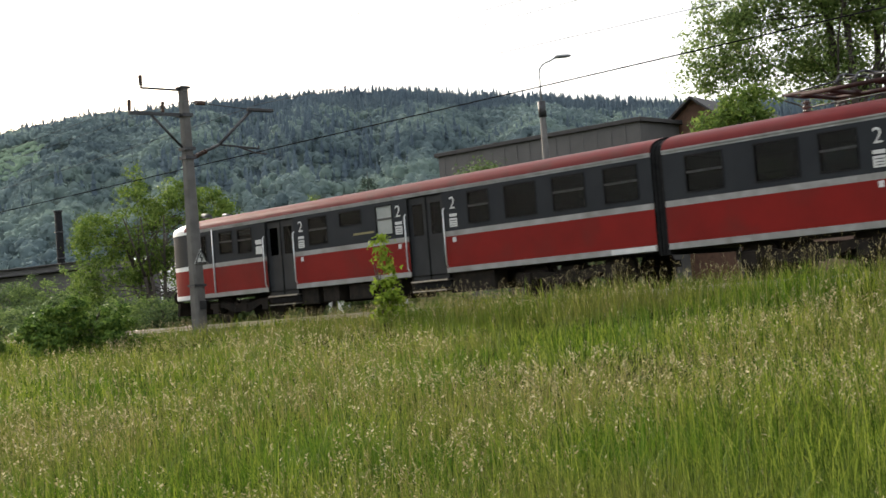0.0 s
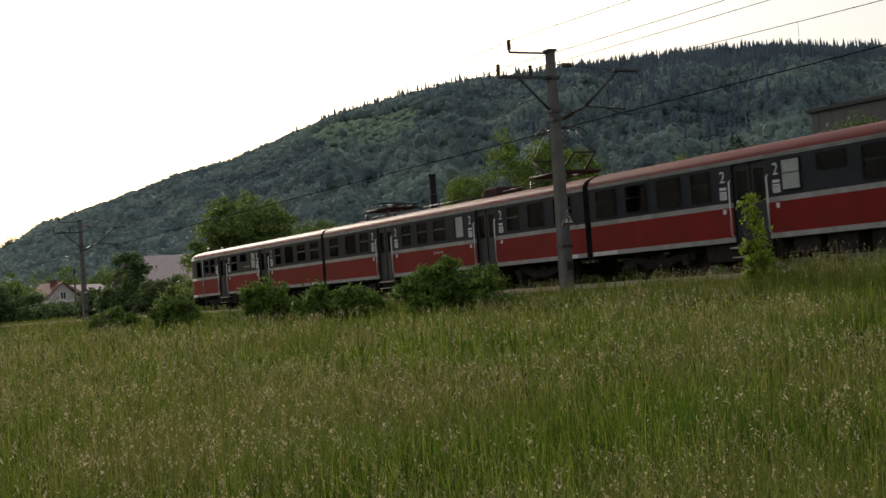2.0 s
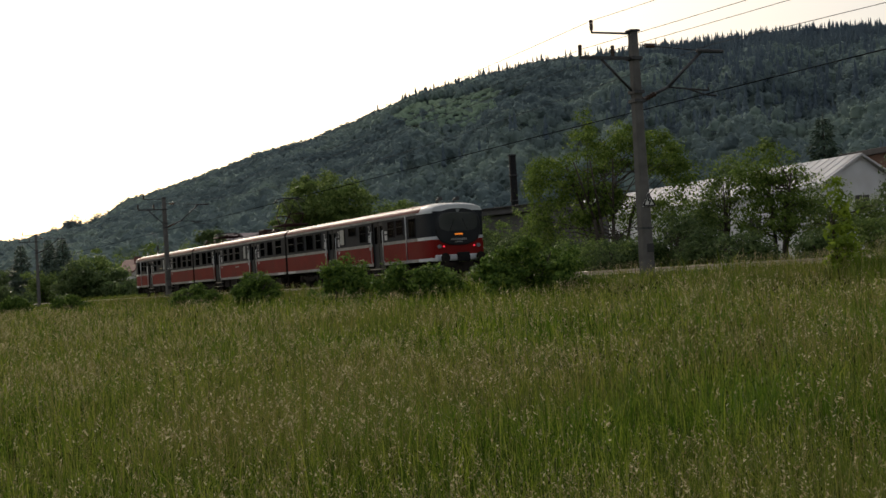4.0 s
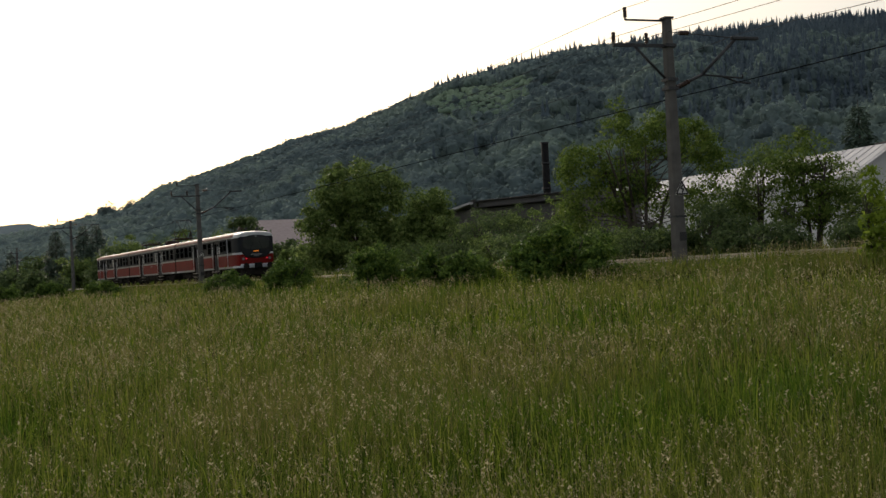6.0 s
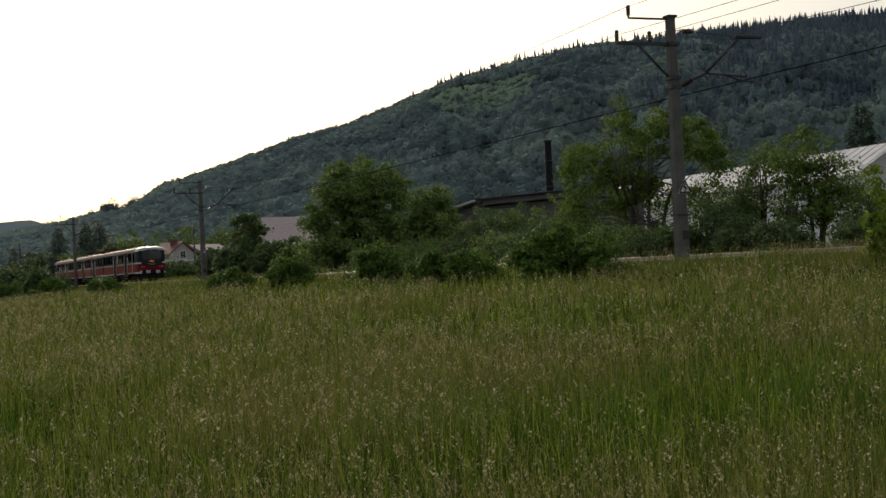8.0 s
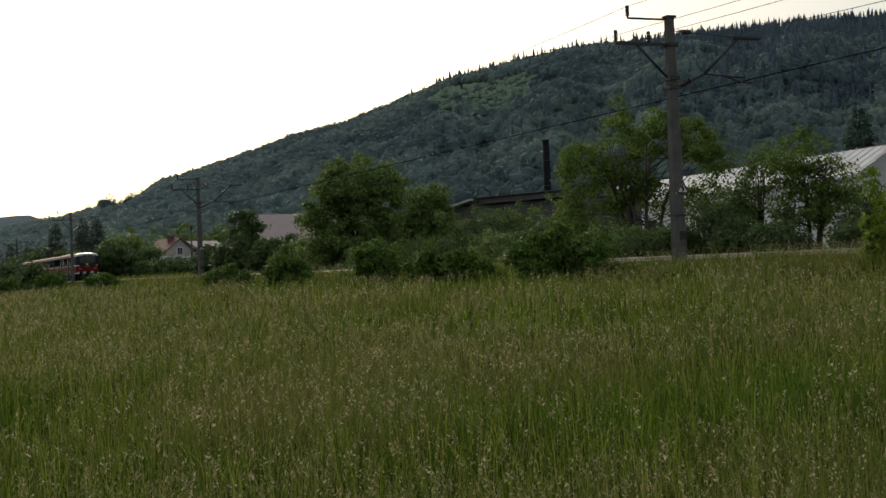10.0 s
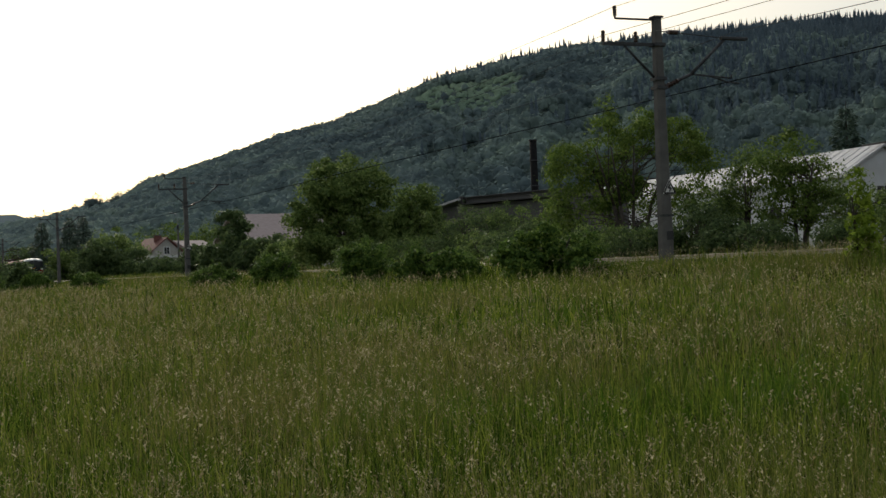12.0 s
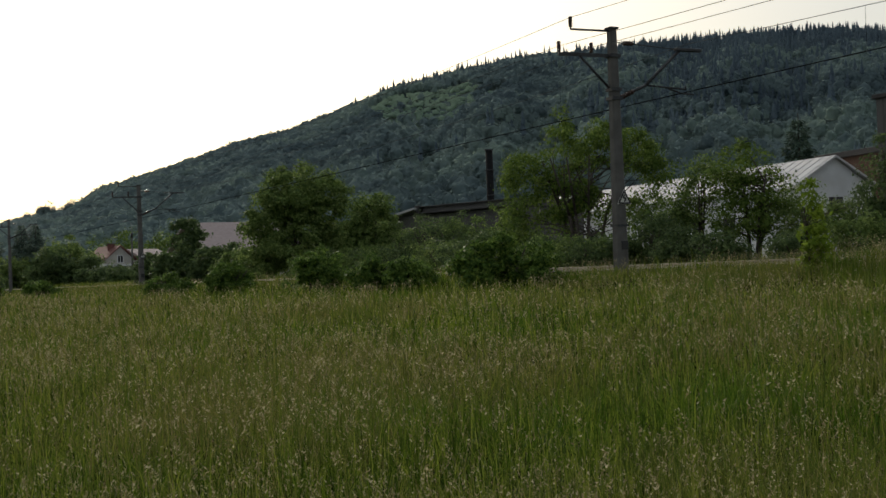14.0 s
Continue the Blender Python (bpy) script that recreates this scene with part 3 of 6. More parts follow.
def door_parts(car, xa, xb, sgn):
    """Double sliding doors in a recess, with grab rails and steps."""
    y = sgn * (HW - 0.09)
    mid = (xa + xb) / 2
    z0, z1 = 0.72, 3.0
    for a, b in ((xa, mid - 0.008), (mid + 0.008, xb)):
        bm = bmesh.new()
        wx0, wx1, wz0, wz1 = a + 0.14, b - 0.14, 1.95, 2.8
        for q in ((a, wx0, z0, z1), (wx1, b, z0, z1), (wx0, wx1, z0, wz0), (wx0, wx1, wz1, z1)):
            box(bm, q[0], q[1], y - 0.02, y + 0.02, q[2], q[3])
        leaf = part("door", bm, M_DOOR, car, "dark grey sliding door leaf")
        part("door_pane", boxes((wx0, wx1, y - 0.006, y + 0.006, wz0, wz1)), M_GLASS, leaf)
        part("door_seal", boxes((mid - 0.03 if b < mid + 0.01 else mid + 0.008, mid - 0.008 if b < mid + 0.01 else mid + 0.03, y + sgn * 0.022 - 0.01, y + sgn * 0.022 + 0.01, z0, z1)), M_BLACK, leaf)
    for x in (xa - 0.06, xb + 0.06):
        bm = bmesh.new()
        yo = sgn * (HW + 0.06)
        path_tube(bm, [(x, sgn * HW, 1.02), (x, yo, 1.08), (x, yo, 2.52), (x, sgn * HW, 2.58)], 0.02)
        part("grab_rail", bm, M_CABWHITE, car, "white upright grab rail")
    bm = boxes((xa - 0.02, xb + 0.02, sgn * HW - 0.2, sgn * HW + 0.03, 0.68, 0.72), (xa + 0.05, xb - 0.05, sgn * HW - 0.2, sgn * HW + 0.05, 0.42, 0.45))
    part("door_step", bm, M_STEEL, car, "worn steel double step")
    part("door_recess", boxes((xa, xb, min(sgn * (HW - 0.11), sgn * (HW - 0.16)), max(sgn * (HW - 0.11), sgn * (HW - 0.16)), 0.5, 0.71)), M_BLACK, car)
    part("door_lintel", boxes((xa, xb, min(sgn * HW, sgn * (HW - 0.1)), max(sgn * HW, sgn * (HW - 0.1)), 2.995, 3.02)), M_BLACK, car)


def class_marks(car, x, sgn, mirror):
    """The big class figure with the stickers below it."""
    y = sgn * (HW + 0.006)
    m = Matrix.Translation((x, y, 2.68)) @ pose(0, 0, 0, 90, 0, 180 if sgn > 0 else 0)
    text_part("class_number", "2", 0.46, car, m, M_PAPER)
    y0, y1 = sorted((sgn * HW, sgn * (HW + 0.006)))
    part("sticker", boxes((x - 0.14, x + 0.14, y0, y1, 2.33, 2.41)), M_PAPER, car, "white pictogram sticker")
    st = part("sticker", boxes((x - 0.14, x + 0.14, y0, y1, 2.06, 2.29)), M_PAPER, car, "white notice sticker with dark bars")
    y0, y1 = sorted((sgn * (HW + 0.006), sgn * (HW + 0.009)))
    part("printed_bar", boxes((x - 0.11, x + 0.11, y0, y1, 2.22, 2.24), (x - 0.11, x + 0.08, y0, y1, 2.16, 2.175), (x - 0.11, x + 0.1, y0, y1, 2.1, 2.115)), M_GREY, st)
    y0, y1 = sorted((sgn * HW, sgn * (HW + 0.006)))
    part("sticker", boxes((x - 0.05, x + 0.07, y0, y1, 1.66, 1.79)), M_PAPER, car, "small white button sticker")


def bogie(car, x):
    bm = bmesh.new()
    for sgn in (1, -1):
        y = sgn * 1.08
        loft(bm, [[(x + dx, y - 0.07, z0), (x + dx, y + 0.07, z0), (x + dx, y + 0.07, z1), (x + dx, y - 0.07, z1)] for dx, z0, z1 in ((-1.75, 0.5, 0.68), (-1.0, 0.5, 0.7), (-0.5, 0.34, 0.6), (0.5, 0.34, 0.6), (1.0, 0.5, 0.7), (1.75, 0.5, 0.68))], cap0=True, cap1=True, smooth=False)
        for dx in (-1.35, 1.35):
            box(bm, x + dx - 0.17, x + dx + 0.17, y - 0.13, y + 0.15, 0.32, 0.66, bevel=0.03)
        for dx in (-0.28, 0.28):
            for k in range(4):
                tube(bm, (x + dx, y + 0.02 * sgn, 0.3 + k * 0.1), (x + dx, y + 0.02 * sgn, 0.36 + k * 0.1), 0.1, n=8)
    box(bm, x - 0.3, x + 0.3, -1.05, 1.05, 0.42, 0.72)
    bmesh.ops.recalc_face_normals(bm, faces=bm.faces)
    b = part("bogie", bm, M_UNDER, car, "grimy sprung bogie frame")
    for dx in (-1.35, 1.35):
        bm = bmesh.new()
        tube(bm, (0, -0.98, 0), (0, 0.98, 0), 0.08, n=10)
        for sgn in (1, -1):
            tube(bm, (0, sgn * 0.70, 0), (0, sgn * 0.83, 0), 0.49, n=24)
            tube(bm, (0, sgn * 0.67, 0), (0, sgn * 0.70, 0), 0.52, n=24)
            tube(bm, (0, sgn * 0.83, 0), (0, sgn * 0.9, 0), 0.15, 0.13, n=12)
        w = part("wheelset", bm, M_UNDER, b)
        w["axle_x"] = x + dx
        w.matrix_basis = pose(x + dx, 0, 0.49)


def pantograph(car, x, raised):
    """A double-arm pantograph on its insulated frame, raised or folded."""
    z = Z_TOP + 0.36
    bm = bmesh.new()
    tube(bm, (x - 1.15, 0.72, z), (x + 1.15, 0.72, z), 0.05, n=6)
    base = part("pantograph", bm, M_PANTO, car, "raised red-brown pantograph" if raised else "folded red-brown pantograph")
    part("frame_bar", tube(bmesh.new(), (x - 1.15, -0.72, z), (x + 1.15, -0.72, z), 0.05, n=6), M_PANTO, base)
    for dx in (-1.15, -0.55, 0.55, 1.15):
        part("frame_bar", tube(bmesh.new(), (x + dx, -0.7, z), (x + dx, 0.7, z), 0.05, n=6), M_PANTO, base)
    for dx in (-1.05, 1.05):
        for y in (-0.7, 0.7):
            bm = bmesh.new()
            for k in range(4):
                tube(bm, (x + dx, y, Z_TOP - 0.12 + k * 0.09), (x + dx, y, Z_TOP - 0.05 + k * 0.09), 0.1, 0.06, n=10)
            part("insulator", bm, M_PORCELAIN, base)
    zk, zh = (z + 0.62, z + 1.56) if raised else (z + 0.1, z + 0.2)
    kx = 1.35 if raised else 1.75
    for sx in (-1, 1):
        bm = bmesh.new()
        for y in (-0.5, 0.5):
            tube(bm, (x + sx * 0.45, y, z + 0.03), (x + sx * kx, y * 0.85, zk), 0.045, 0.032, n=6)
        tube(bm, (x + sx * kx, -0.45, zk), (x + sx * kx, 0.45, zk), 0.03, n=6)
        part("lower_arm", bm, M_PANTO, base)
        bm = bmesh.new()
        hx = 0.18 if raised else 0.3
        for y in (-0.42, 0.42):
            tube(bm, (x + sx * kx, y, zk), (x + sx * hx, y * 1.05, zh), 0.02, n=6)
        if raised:
            tube(bm, (x + sx * kx, -0.42, zk), (x + sx * hx, 0.42, zh), 0.014, n=5)
        part("upper_arm", bm, M_DARKMETAL, base)
    bm = bmesh.new()
    for dx in (-0.22, 0.22):
        pts = [(x + dx, -0.95, zh - 0.16), (x + dx, -0.75, zh + 0.03), (x + dx, -0.5, zh + 0.09), (x + dx, 0.5, zh + 0.09), (x + dx, 0.75, zh + 0.03), (x + dx, 0.95, zh - 0.16)]
        path_tube(bm, pts, 0.026)
    for y in (-0.42, 0.42):
        tube(bm, (x - 0.24, y, zh), (x + 0.24, y, zh), 0.025, n=6)
    part("contact_bow", bm, M_DARKMETAL, base, "dark twin contact bow")


def roof_bits(car, xs, kind):
    for x in xs:
        if kind == "vent":
            bm = boxes((x - 0.2, x + 0.2, -0.28, 0.02, Z_TOP - 0.06, Z_TOP + 0.07), bevel=0.03)
            part("roof_vent", bm, M_RUST, car, "low grey-brown roof ventilator")
        else:
            bm = boxes((x - 0.55, x + 0.55, -0.55, 0.55, Z_TOP - 0.08, Z_TOP + 0.34), bevel=0.05)
            for k in range(5):
                box(bm, x - 0.45 + k * 0.2, x - 0.37 + k * 0.2, 0.55, 0.57, Z_TOP + 0.02, Z_TOP + 0.26)
            part("roof_box", bm, M_PANTO, car, "dark red resistor box on the roof")


def interior(car, x0, x1, gaps):
    bm = bmesh.new()
    box(bm, x0, x1, -HW + 0.08, HW - 0.08, 1.12, 1.16)
    box(bm, x0, x1, -HW + 0.1, HW - 0.1, 2.98, 3.0)
    for a, b in gaps:
        for x in (a - 0.12, b + 0.12):
            box(bm, x - 0.02, x + 0.02, -HW + 0.1, -0.45, 1.16, 2.98)
            box(bm, x - 0.02, x + 0.02, 0.45, HW - 0.1, 1.16, 2.98)
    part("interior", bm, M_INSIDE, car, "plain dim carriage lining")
    x = x0 + 0.5
    k = 0
    src = None
    while x < x1 - 0.5:
        if not any(a - 0.7 < x < b + 0.7 for a, b in gaps):
            for sgn in (1, -1):
                y0, y1 = sorted((sgn * 0.4, sgn * 1.3))
                d = 1 if k % 2 else -1
                bm = boxes((x - 0.24, x + 0.24, y0, y1, 1.5, 1.64), (x + d * 0.2 - 0.05, x + d * 0.2 + 0.05, y0, y1, 1.64, 2.34), bevel=0.02)
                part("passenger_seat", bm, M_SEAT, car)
        k += 1
        x += 0.98


def underframe(car, x0, x1, bog):
    bm = bmesh.new()
    box(bm, x0, x1, -1.3, 1.3, 0.84, 1.1)
    part("underframe", bm, M_UNDER, car, "black grimy underframe")
    rng = random.Random(int(abs(x1) * 100))
    x = bog[0] + 2.4
    while x < bog[1] - 3.0:
        w = rng.uniform(0.7, 1.7)
        for sgn in (1, -1):
            y0, y1 = sorted((sgn * 1.25, sgn * 0.75))
            part("equipment_box", boxes((x, x + w, y0, y1, rng.uniform(0.3, 0.48), 0.84), bevel=0.02), M_UNDER, car)
        x += w + rng.uniform(0.15, 0.5)


def shell(car, x0, x1, holes_by_side):
    for sgn in (1, -1):
        bm = bmesh.new()
        side_wall(bm, sgn * HW, x0, x1, holes_by_side)
        bmesh.ops.remove_doubles(bm, verts=bm.verts, dist=0.0005)
        part("body_side", bm, [M_RED, M_GREY, M_WHITE, M_BLACK], car, "red lower side, grey window band, pale stripes")
    bm = bmesh.new()
    n = 7
    loft(bm, [roof_section(x0 + (x1 - x0) * i / n) for i in range(n + 1)], close=False)
    bmesh.ops.recalc_face_normals(bm, faces=bm.faces)
    part("roof", bm, M_ROOF, car, "faded red curved roof")
    for sgn in (1, -1):
        part("gutter", boxes((x0, x1, sgn * HW - 0.01, sgn * HW + 0.025 * sgn if sgn > 0 else sgn * HW + 0.01, Z_ROOF - 0.02, Z_ROOF + 0.02) if sgn > 0 else (x0, x1, -HW - 0.025, -HW + 0.01, Z_ROOF - 0.02, Z_ROOF + 0.02)), M_WHITE, car)


def end_wall(car, x, d):
    """Flat gangway end with its black bellows."""
    bm = bmesh.new()
    pts = [(x, -HW, Z_BOT), (x, HW, Z_BOT)] + roof_section(x)
    f = bm.faces.new([bm.verts.new(p) for p in pts])
    part("end_wall", bm, M_BLACK, car)
    bm = bmesh.new()
    for k in range(2):
        xa, xb = sorted((x + d * (0.005 + 0.08 * k), x + d * (0.075 + 0.08 * k)))
        ys = HW - 0.05 - 0.04 * k
        secs = []
        for xx in (xa, xb):
            secs.append([(xx, -ys, 0.75), (xx, ys, 0.75)] + [(xx, p[1] * ys / HW, p[2] - 0.04) for p in roof_section(xx)])
        loft(bm, secs, cap0=True, cap1=True, smooth=False)
    bmesh.ops.recalc_face_normals(bm, faces=bm.faces)
    part("gangway_bellows", bm, M_BLACK, car, "black rubber gangway bellows")


def cab_section(x, w, bulge, top):
    """Full outline at x: flat sides, rounded roof, narrower and lower towards the nose."""
    out = [(x, -HW * w, Z_BOT)]
    for z in (1.0, 1.82, 1.96, 2.5, Z_EAVE):
        out.append((x, -HW * w, z))
    arc = roof_section(x, w, top)
    out += arc[::-1]
    for z in (Z_EAVE, 2.5, 1.96, 1.82, 1.0, Z_BOT):
        out.append((x, HW * w, z))
    return out


def cab(car, x):
    """The driver's end: pale rounded hood, dark glazed mask, lights, display, buffers."""
    shape = [(0.0, 1.0, 0.0), (0.35, 0.998, 0.01), (0.7, 0.98, 0.03), (1.0, 0.945, 0.07), (1.2, 0.905, 0.11), (1.32, 0.86, 0.16)]
    bm = bmesh.new()
    secs = [cab_section(x + dx, w, 0, top) for dx, w, top in shape]
    rings = loft(bm, secs, close=False)
    n = len(secs[0])
    for f in bm.faces:
        z = f.calc_center_median().z
        dx = f.calc_center_median().x - x
        f.material_index = 2 if z < Z_RED else 0 if z < Z_MID else 2 if z < Z_GREY else 1 if z < Z_EAVE else 2 if dx > 0.4 or z < Z_ROOF else 3
    ring = rings[-1]
    for i in range(n // 2):
        q = [ring[i], ring[i + 1], ring[n - 2 - i], ring[n - 1 - i]]
        q = list(dict.fromkeys(q))
        if len(q) > 2:
            f = bm.faces.new(q)
            z = f.calc_center_median().z
            f.material_index = 2 if z < Z_RED else 0 if z < Z_MID else 2 if z < Z_GREY else 1 if z < Z_ROOF else 2
    bmesh.ops.recalc_face_normals(bm, faces=bm.faces)
    nose = part("cab_shell", bm, [M_RED, M_GREY, M_CABWHITE, M_ROOF], car, "rounded driver's cab with a pale hood")
    xe = x + 1.32

    def rounded(cx, cz, hw, hh, p, xx, k=28):
        return [(xx, hw * math.copysign(abs(math.cos(a)) ** p, math.cos(a)), cz + hh * math.copysign(abs(math.sin(a)) ** p, math.sin(a))) for a in [2 * math.pi * i / k for i in range(k)]]
    bm = bmesh.new()
    loft(bm, [rounded(0, 2.37, 1.13, 0.84, 0.74, xe - 0.05), rounded(0, 2.37, 1.13, 0.84, 0.74, xe + 0.03), rounded(0, 2.37, 1.07, 0.79, 0.74, xe + 0.06)], cap1=True)
    bmesh.ops.recalc_face_normals(bm, faces=bm.faces)
    mask = part("front_mask", bm, M_DOOR, car, "dark glossy oval front mask")
    bm = bmesh.new()
    loft(bm, [rounded(0, 2.6, 0.97, 0.43, 0.5, xe + 0.055), rounded(0, 2.6, 0.95, 0.41, 0.5, xe + 0.075)], cap1=True)
    bmesh.ops.recalc_face_normals(bm, faces=bm.faces)
    part("windscreen", bm, M_WINDSCREEN, mask, "large dark windscreen, reflected sky greyed into its colour")
    bm = bmesh.new()
    for k in range(6):
        h = 0.045 + 0.012 * ((k * 7) % 3)
        box(bm, xe + 0.06, xe + 0.072, -0.2 + k * 0.066, -0.2 + k * 0.066 + 0.045, 2.03 - h / 2, 2.03 + h / 2 + 0.01)
    part("destination_display", bm, M_DISPLAY, mask, "small dim orange display segments")
    bm = bmesh.new()
    for k in range(9):
        box(bm, xe + 0.06, xe + 0.066, -0.4 + k * 0.09, -0.345 + k * 0.09, 1.76, 1.85)
    part("lettering_bar", bm, M_WHITE, mask)
    bm = bmesh.new()
    for k in range(5):
        box(bm, xe + 0.06, xe + 0.066, -0.2 + k * 0.08, -0.15 + k * 0.08, 1.66, 1.71)
    part("lettering_bar", bm, M_WHITE, mask)
    for sgn in (1, -1):
        bm = bmesh.new()
        tube(bm, (xe - 0.06, sgn * 0.98, 1.5), (xe + 0.05, sgn * 0.98, 1.5), 0.09, n=14)
        part("headlight", bm, M_LAMPGLASS, car, "round clear headlight")
        bm = bmesh.new()
        tube(bm, (xe - 0.06, sgn * 0.76, 1.5), (xe + 0.05, sgn * 0.76, 1.5), 0.045, n=14)
        part("tail_light", bm, M_TAIL, car, "red tail light")
        bm = bmesh.new()
        tube(bm, (xe - 0.1, sgn * 0.88, 0.98), (xe + 0.4, sgn * 0.88, 0.98), 0.09, n=12)
        tube(bm, (xe + 0.4, sgn * 0.88, 0.98), (xe + 0.44, sgn * 0.88, 0.98), 0.22, n=20)
        part("buffer", bm, M_UNDER, car)
        bm = bmesh.new()
        path_tube(bm, [(xe + 0.07, sgn * 0.45, 2.16), (xe + 0.09, sgn * 0.2, 2.75)], 0.012)
        part("wiper", bm, M_BLACK, mask)
    bm = boxes((xe - 0.5, xe + 0.12, -1.2, 1.2, 0.84, 1.12), bevel=0.05)
    part("buffer_beam", bm, M_CABWHITE, car, "pale buffer beam")
    bm = boxes((xe - 0.1, xe + 0.5, -0.16, 0.16, 0.82, 1.14), (xe + 0.3, xe + 0.62, -0.26, 0.26, 0.78, 1.2), bevel=0.04)
    part("coupler", bm, M_BLACK, car)
    bm = bmesh.new()
    loft(bm, [[(xe - 0.1, y, 0.78), (xe + 0.05, y, 0.78), (xe + 0.12, y, 0.34), (xe, y, 0.34)] for y in (-1.2, 1.2)], cap0=True, cap1=True, smooth=False)
    bmesh.ops.recalc_face_normals(bm, faces=bm.faces)
    part("snow_plough", bm, M_UNDER, car)
    bm = bmesh.new()
    tube(bm, (xe - 0.2, 0, 3.12), (xe + 0.075, 0, 3.12), 0.09, 0.09, n=14)
    part("top_headlight", bm, M_LAMPGLASS, car)
    for y in (-0.5, 0.35):
        bm = bmesh.new()
        tube(bm, (x + 0.3, y, Z_TOP - 0.1), (x + 0.3, y, Z_TOP + 0.12), 0.05, 0.04, n=8)
        tube(bm, (x + 0.3, y, Z_TOP + 0.12), (x + 0.75, y, Z_TOP + 0.17), 0.05, 0.09, n=10)
        part("horn", bm, M_DARKMETAL, car, "roof horn")


def end_car():
    car = empty("end_carriage", Matrix(), "red and grey electric railcar with a rounded driver's cab", "train carriage", "carriages of the train")
    L = 20.35
    X = lambda d: L / 2 - d
    doors = [(5.5, 6.9), (12.02, 13.42)]
    wins = [(3.0, 3.75, 2.2, WIN_Z1, 1, 0), (4.02, 4.8, 2.14, WIN_Z1, 1, 0), (7.65, 8.55, WIN_Z0, WIN_Z1, 1, 0), (9.1, 10.1, 2.5, 2.93, 0, 0), (10.7, 11.42, WIN_Z0, WIN_Z1, 1, 1),
            (14.35, 15.15, WIN_Z0, WIN_Z1, 1, 0), (15.68, 16.78, WIN_Z0, WIN_Z1, 0, 0), (17.3, 18.36, WIN_Z0, WIN_Z1, 1, 0), (18.92, 19.96, WIN_Z0, WIN_Z1, 1, 0)]
    xe = X(1.38)
    holes = [(X(b), X(a), z0, z1) for a, b, z0, z1, _, _ in wins] + [(X(b), X(a), 0.86, 3.0) for a, b in doors] + [(X(2.3), X(1.55), 2.0, 2.9)]
    shell(car, -L / 2, xe, holes)
    for sgn in (1, -1):
        for a, b, z0, z1, half, blind in wins:
            window_parts(car, X(b), X(a), z0, z1, sgn, half, blind)
        window_parts(car, X(2.3), X(1.55), 2.0, 2.9, sgn, False)
        for a, b in doors:
            door_parts(car, X(b), X(a), sgn)
        class_marks(car, X(7.28), sgn, 0)
        class_marks(car, X(11.65), sgn, 0)
        class_marks(car, X(13.8), sgn, 0)
        y0, y1 = sorted((sgn * HW, sgn * (HW + 0.006)))
        part("notice_panel", boxes((X(20.3), X(19.0), y0, y1, 0.87, 0.99)), M_PAPER, car, "long white notice panel")
        part("notice_panel", boxes((X(5.3), X(4.98), y0, y1, 2.06, 2.3), (X(5.3), X(4.98), y0, y1, 2.36, 2.5)), M_PAPER, car, "white notice stickers")
    part("yellow_plate", boxes((X(10.6), X(9.7), HW, HW + 0.006, 2.2, 2.26)), M_YELLOW, car)
    for sgn in (1, -1):
        part("drain_pipe", tube(bmesh.new(), (X(2.66), sgn * (HW + 0.02), 1.0), (X(2.66), sgn * (HW + 0.02), 3.05), 0.022, n=6), M_CABWHITE, car, "thin white downpipe")
    cab(car, xe)
    end_wall(car, -L / 2, -1)
    interior(car, -L / 2 + 0.1, X(2.6), [(X(b), X(a)) for a, b in doors])
    underframe(car, -L / 2, xe + 0.6, (-L / 2 + 3.0, L / 2 - 3.6))
    bogie(car, -L / 2 + 3.0)
    bogie(car, L / 2 - 3.6)
    roof_bits(car, [X(4.5), X(6.2), X(8.5), X(11), X(13.8), X(16.0), X(18.0)], "vent")
    return car


